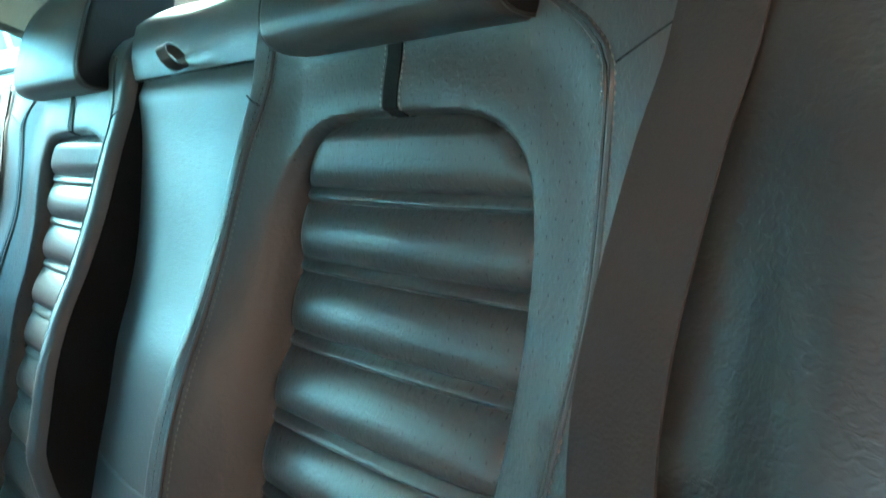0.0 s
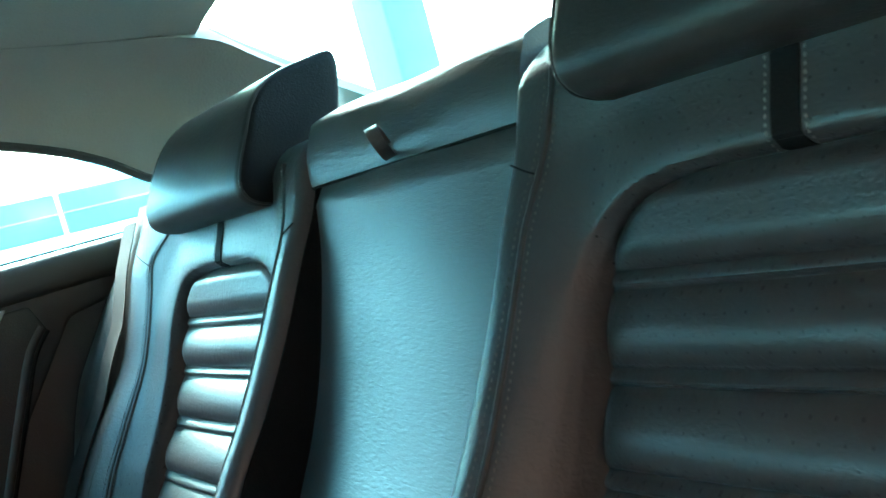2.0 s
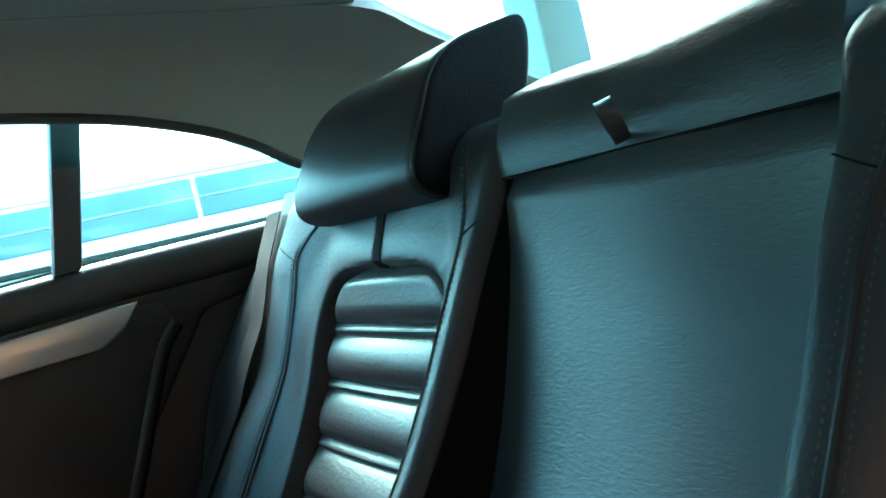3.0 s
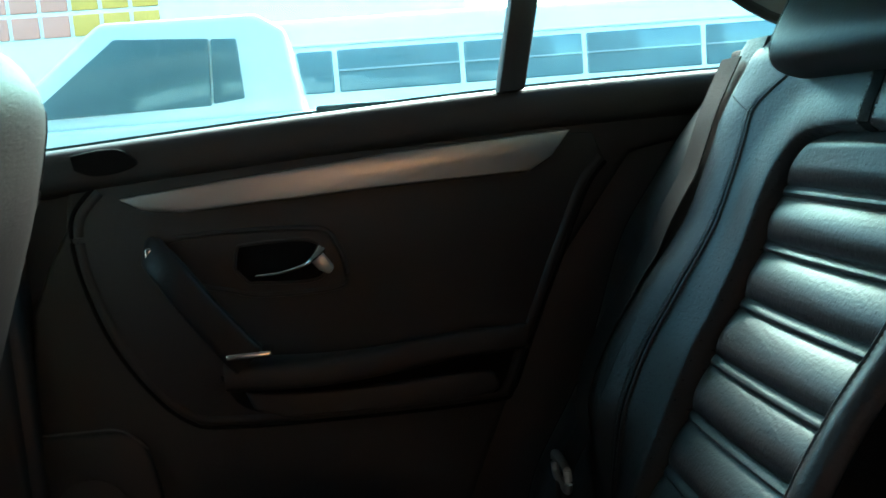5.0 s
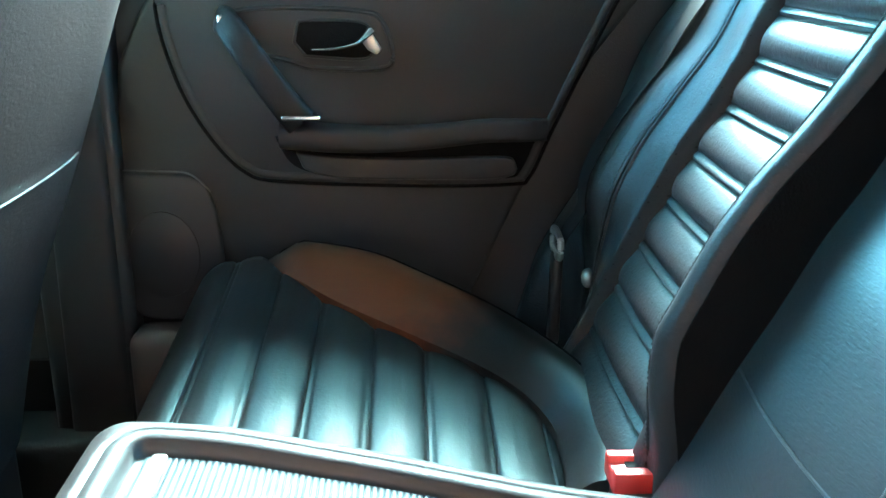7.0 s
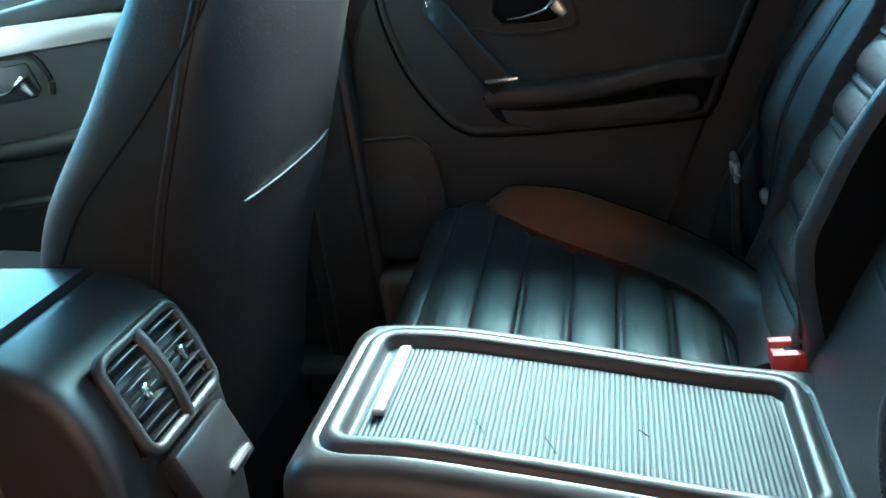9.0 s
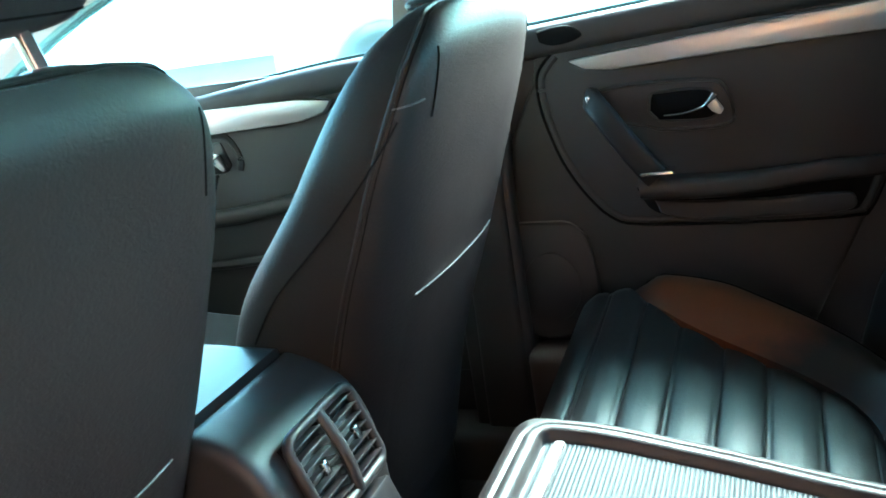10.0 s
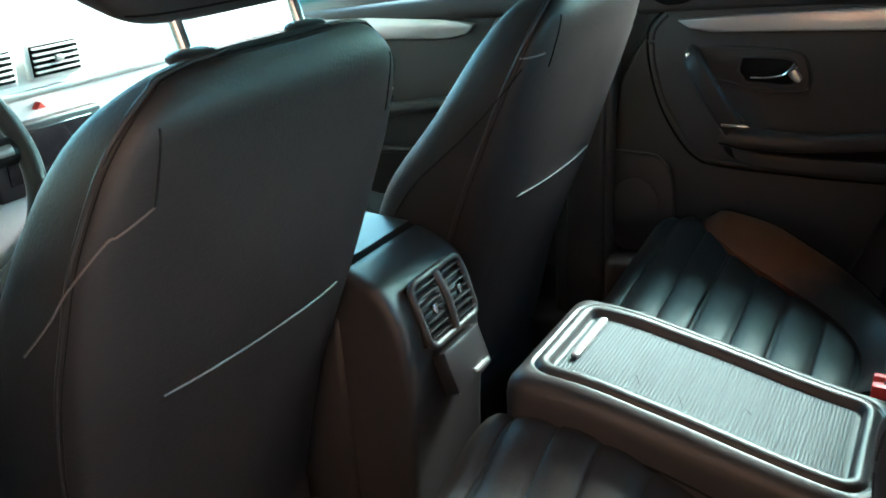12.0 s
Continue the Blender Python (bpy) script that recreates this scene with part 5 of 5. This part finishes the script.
# ---- dashboard ----
def dashboard():
    d = thing("dashboard", (0, 1.6, 0.75), "grey dashboard with air vents, a screen and a hazard switch", "dashboard")
    prof = [(1.42, 0.70), (1.40, 0.86), (1.39, 0.975), (1.40, 1.06), (1.44, 1.085), (1.60, 1.075), (1.95, 1.03), (1.95, 0.55), (1.55, 0.55)]
    part("body", prism(prof, "x", -0.76, 0.76, 0.025, 4), DASH, d, "grained dashboard body")
    part("trim_line", rbox(-0.72, 0.72, 1.382, 1.396, 0.962, 0.976, 0.004), ALU, d, "thin metal line")
    part("screen_bezel", rbox(-0.155, 0.090, 1.372, 1.40, 0.80, 0.925, 0.006), GLOSS, d, "black radio surround")
    part("screen", rbox(-0.130, 0.065, 1.3695, 1.375, 0.825, 0.912, 0.002), SCREEN, d, "dark glossy screen")
    part("hazard_switch", prism([(-0.044, 0.941), (-0.022, 0.941), (-0.033, 0.954)], "y", 1.376, 1.392, 0.002), RED, d, "red hazard switch")
    for x0 in (-0.172, -0.034):
        part("vent_frame", rbox(x0 - 0.008, x0 + 0.108, 1.378, 1.39, 0.988, 1.055, 0.006), DASH, d, "vent surround")
        part("vent_well", rbox(x0, x0 + 0.100, 1.374, 1.38, 0.995, 1.048, 0.002), SLIT_SHADE, d)
        for k in range(5):
            z = 1.002 + 0.010 * k
            part("slat", rbox(x0 + 0.002, x0 + 0.098, 1.366, 1.378, z, z + 0.0028, 0.001, 2), DASH, d)
        part("vent_knob", rbox(x0 + 0.041, x0 + 0.057, 1.360, 1.370, 1.016, 1.028, 0.003), ALU, d, "small metal slider")
    w = thing("steering_wheel", (-0.36, 1.18, 0.93), "black leather steering wheel with metal spoke trims", "steering wheel")
    c, ax = Vector((-0.430, 1.13, 0.955)), Vector((0, -0.90, 0.42)).normalized()
    ux, uy = Vector((1, 0, 0)), Vector((0, 0.42, 0.90)).normalized()
    part("rim", tube([c + (ux * math.cos(a) + uy * math.sin(a)) * 0.172 for a in (2 * math.pi * k / 56 for k in range(57))], 0.0155, 12, up=ax), LEATHER, w, "leather rim")
    part("hub", blob(c - ax * 0.02, (0.062, 0.028, 0.062), 3.2), VINYL, w, "airbag cover")
    for a in (0, math.pi, -math.pi / 2):
        dv = ux * math.cos(a) + uy * math.sin(a)
        part("spoke", tube([c - ax * 0.012 + dv * 0.05, c - ax * 0.008 + dv * 0.11, c + dv * 0.168], 0.020, 8, 0.5, up=ax), GLOSS, w)
        part("spoke_trim", tube([c + ax * 0.004 + dv * 0.06, c + ax * 0.006 + dv * 0.15], 0.008, 8, 0.4, up=ax), ALU, w, "metal spoke trim")
    tag = thing("yellow_tag", (-0.31, 1.12, 0.90), "small yellow paper tag on the steering column", "tag")
    part("paper", rbox(-0.365, -0.325, 1.132, 1.135, 0.895, 0.925, 0.001), YELLOW, tag)
    part("column", rbox(-0.48, -0.38, 1.15, 1.42, 0.84, 0.95, 0.03), PLASTIC, d, "steering column shroud")
    part("stalk", tube([(-0.38, 1.20, 0.92), (-0.235, 1.19, 0.945)], 0.008, 8), GLOSS, d)
    m = thing("door_mirror", (0.98, 1.62, 1.0), "white painted door mirror outside the front window", "mirror")
    part("housing", blob((0.98, 1.62, 1.07), (0.11, 0.045, 0.07), 3.0), PAINT, m)
    part("arm", rbox(0.84, 0.93, 1.59, 1.64, 1.01, 1.04, 0.01), PLASTIC, m)


dashboard()


# ---- what stands outside ----
def wheel(parent, x, y, r=0.36, w=0.22):
    t = part("tyre", loft([[(x + dx, y + rr * math.cos(a), r + rr * math.sin(a)) for a in (2 * math.pi * k / 36 for k in range(36))] for dx, rr in ((-w / 2, r * 0.66), (-w / 2, r * 0.93), (-w * 0.36, r), (w * 0.36, r), (w / 2, r * 0.93), (w / 2, r * 0.66))]), RUBBER, parent, "black tyre")
    part("rim", prism([(y + 0.62 * r * math.cos(a), r + 0.62 * r * math.sin(a)) for a in (2 * math.pi * k / 32 for k in range(32))], "x", x - w / 2 - 0.004, x + w / 2 + 0.004, 0.01), SILVER, t, "pale metal wheel")


def pickup():
    p = thing("pickup_truck", (6.0, 1.0, 0.0), "white pickup truck parked beside the car in the yard", "pickup truck")
    x0, x1 = 5.1, 6.8
    arch = lambda yc: [(yc + 0.44 * math.cos(a), 0.5 + 0.46 * math.sin(a)) for a in (math.pi * k / 12 for k in range(13))]
    bottom = [(3.6, 0.5), *arch(2.72), *arch(-1.3), (-2.6, 0.5)]
    part("body", prism([(-2.6, 1.18), (-0.45, 1.22), (1.9, 1.20), (3.5, 1.08), (3.6, 0.95), *bottom], "x", x0, x1, 0.04, 3), PAINT, p, "white body")
    cab = [(0.36, 1.19), (0.44, 1.70), (0.60, 1.80), (1.50, 1.80), (2.25, 1.19)]
    part("cab", prism(cab, "x", x0 + 0.10, x1 - 0.10, 0.04, 3), PAINT, p, "white cab")
    part("window", prism([(0.905, 1.285), (0.885, 1.672), (1.42, 1.70), (1.98, 1.27)], "x", x0 + 0.085, x0 + 0.12, 0.01), BUSGLASS, p, "tinted front window")
    part("window", prism([(0.71, 1.315), (0.725, 1.662), (0.872, 1.668), (0.892, 1.295)], "x", x0 + 0.080, x0 + 0.12, 0.01), BUSGLASS, p, "darker tinted rear window")
    part("bed_rail", rbox(x0 - 0.02, x0 + 0.08, -2.6, 0.30, 1.195, 1.235, 0.015), PLASTIC, p, "dark rail along the bed")
    part("door_handle", rbox(x0 - 0.03, x0 + 0.02, 0.72, 0.96, 1.10, 1.15, 0.01), PLASTIC, p)
    part("mirror", rbox(x0 - 0.16, x0 + 0.02, 1.92, 2.05, 1.22, 1.42, 0.03), PAINT, p)
    for y in (2.72, -1.3):
        for x in (x0 + 0.14, x1 - 0.14):
            wheel(p, x, y, 0.38)


def bus():
    b = thing("bus", (13, -3, 0), "white coach with a row of dark windows parked across the yard", "bus")
    x0 = 11.5
    part("body", rbox(x0, x0 + 2.5, -9.5, 1.0, 0.45, 2.55, 0.15), PAINT, b, "white body")
    part("window", rbox(x0 - 0.02, x0 + 0.03, 0.125, 0.58, 1.60, 2.13, 0.03), BUSGLASS, b, "short dark window")
    for k in range(6):
        y1 = 0.065 - 1.63 * k
        part("window", rbox(x0 - 0.02, x0 + 0.03, y1 - 1.57, y1, 1.60, 2.13, 0.03), BUSGLASS, b, "dark window")
        part("sash_bar", rbox(x0 - 0.035, x0 - 0.015, y1 - 1.57, y1, 1.86, 1.885, 0.004), SILVER, b, "thin sliding sash bar")
    part("rain_rail", rbox(x0 - 0.05, x0 + 0.02, -9.3, 0.8, 2.19, 2.225, 0.01), PLASTER, b, "white rail above the windows")
    part("skirt_line", rbox(x0 - 0.02, x0 + 0.02, -9.3, 0.8, 1.20, 1.23, 0.005), SILVER, b, "thin grey line along the side")
    for y in (-1.2, -4.8, -7.4):
        part("roof_hatch", rbox(x0 + 0.6, x0 + 1.6, y - 0.55, y + 0.55, 2.53, 2.63, 0.04), PLASTER, b, "pale roof hatch")
    for y in (-0.6, -7.2):
        wheel(b, x0 + 0.2, y, 0.48, 0.3)


def yard():
    w = thing("yard_building", (22, 4, 0), "white plastered building with orange panels behind the yard", "building")
    part("wall", rbox(20, 20.4, -3, 40, 0, 8.0, 0.02), PLASTER, w, "white plastered wall")
    for k in range(7):
        for j in range(4):
            y, z = 3.60 + 0.62 * k, 3.56 + 0.53 * j
            part("panel", rbox(19.95, 20.02, y, y + 0.54, z, z + 0.44, 0.01), ORANGE if k < 3 else SALMON, w, "yellow orange square panel" if k < 3 else "salmon square panel")
    c = thing("canopy", (16, -4.6, 0), "arched pale green canopy on thin posts behind the coach", "canopy")
    part("sheet", pad(lambda u, v: (15.0 + 2.0 * v, -5.9 + 2.6 * u, 2.45 + 0.42 * math.sin(math.pi * u)), 20, 3, (0, 0, 0.03)), GREENS, c, "curved sheet")
    for x in (15.05, 16.95):
        for y in (-5.85, -3.35):
            part("post", tube([(x, y, 0.0), (x, y, 2.47)], 0.04, 8), POSTBLUE, c)
    r = thing("rear_wall", (0, -16, 0), "white plastered yard wall behind the car", "wall")
    part("wall", rbox(-30, 20, -16.4, -16, 0, 3.2, 0.02), PLASTER, r)
    post = thing("steel_post", (1.95, -1.75, 0), "pale blue painted steel post behind the car", "post")
    part("shaft", rbox(1.86, 2.04, -1.84, -1.66, 0.0, 4.2, 0.012), POSTBLUE, post)
    part("foot", rbox(1.78, 2.12, -1.92, -1.58, 0.0, 0.02, 0.004), POSTBLUE, post)
    # out of view: added to keep high and forward sky light off the cabin
    roof = thing("sky_block_canopy", (0, 3, 4.2), "unseen dull green corrugated canopy added to block sky light", "canopy")
    part("sheet", pad(lambda u, v: (-2.2 + 5.15 * u, -2.0 + 8.0 * v, 4.24 + 0.03 * math.sin(2 * math.pi * 25 * u)), 201, 2, (0, 0, 0.02)), SKY_BLOCKER, roof, "corrugated sheet")
    # out of view: wall added for brown bounce light and to hide low sky
    l = thing("bounce_wall", (-4.2, 0, 0), "unseen brown plastered wall added for warm bounce and blocked sky", "wall")
    part("wall", rbox(-4.4, -4.0, -9, 12, 0, 8.0, 0.02), TERRACOTTA, l)
    # board added only for an orange reflection on the door's metal strip
    part("panel", rbox(-4.03, -3.98, -0.55, -0.10, 0.25, 1.25, 0.01), ORANGE, l, "unseen orange board added to reflect in the metal strip")


pickup()
bus()
yard()
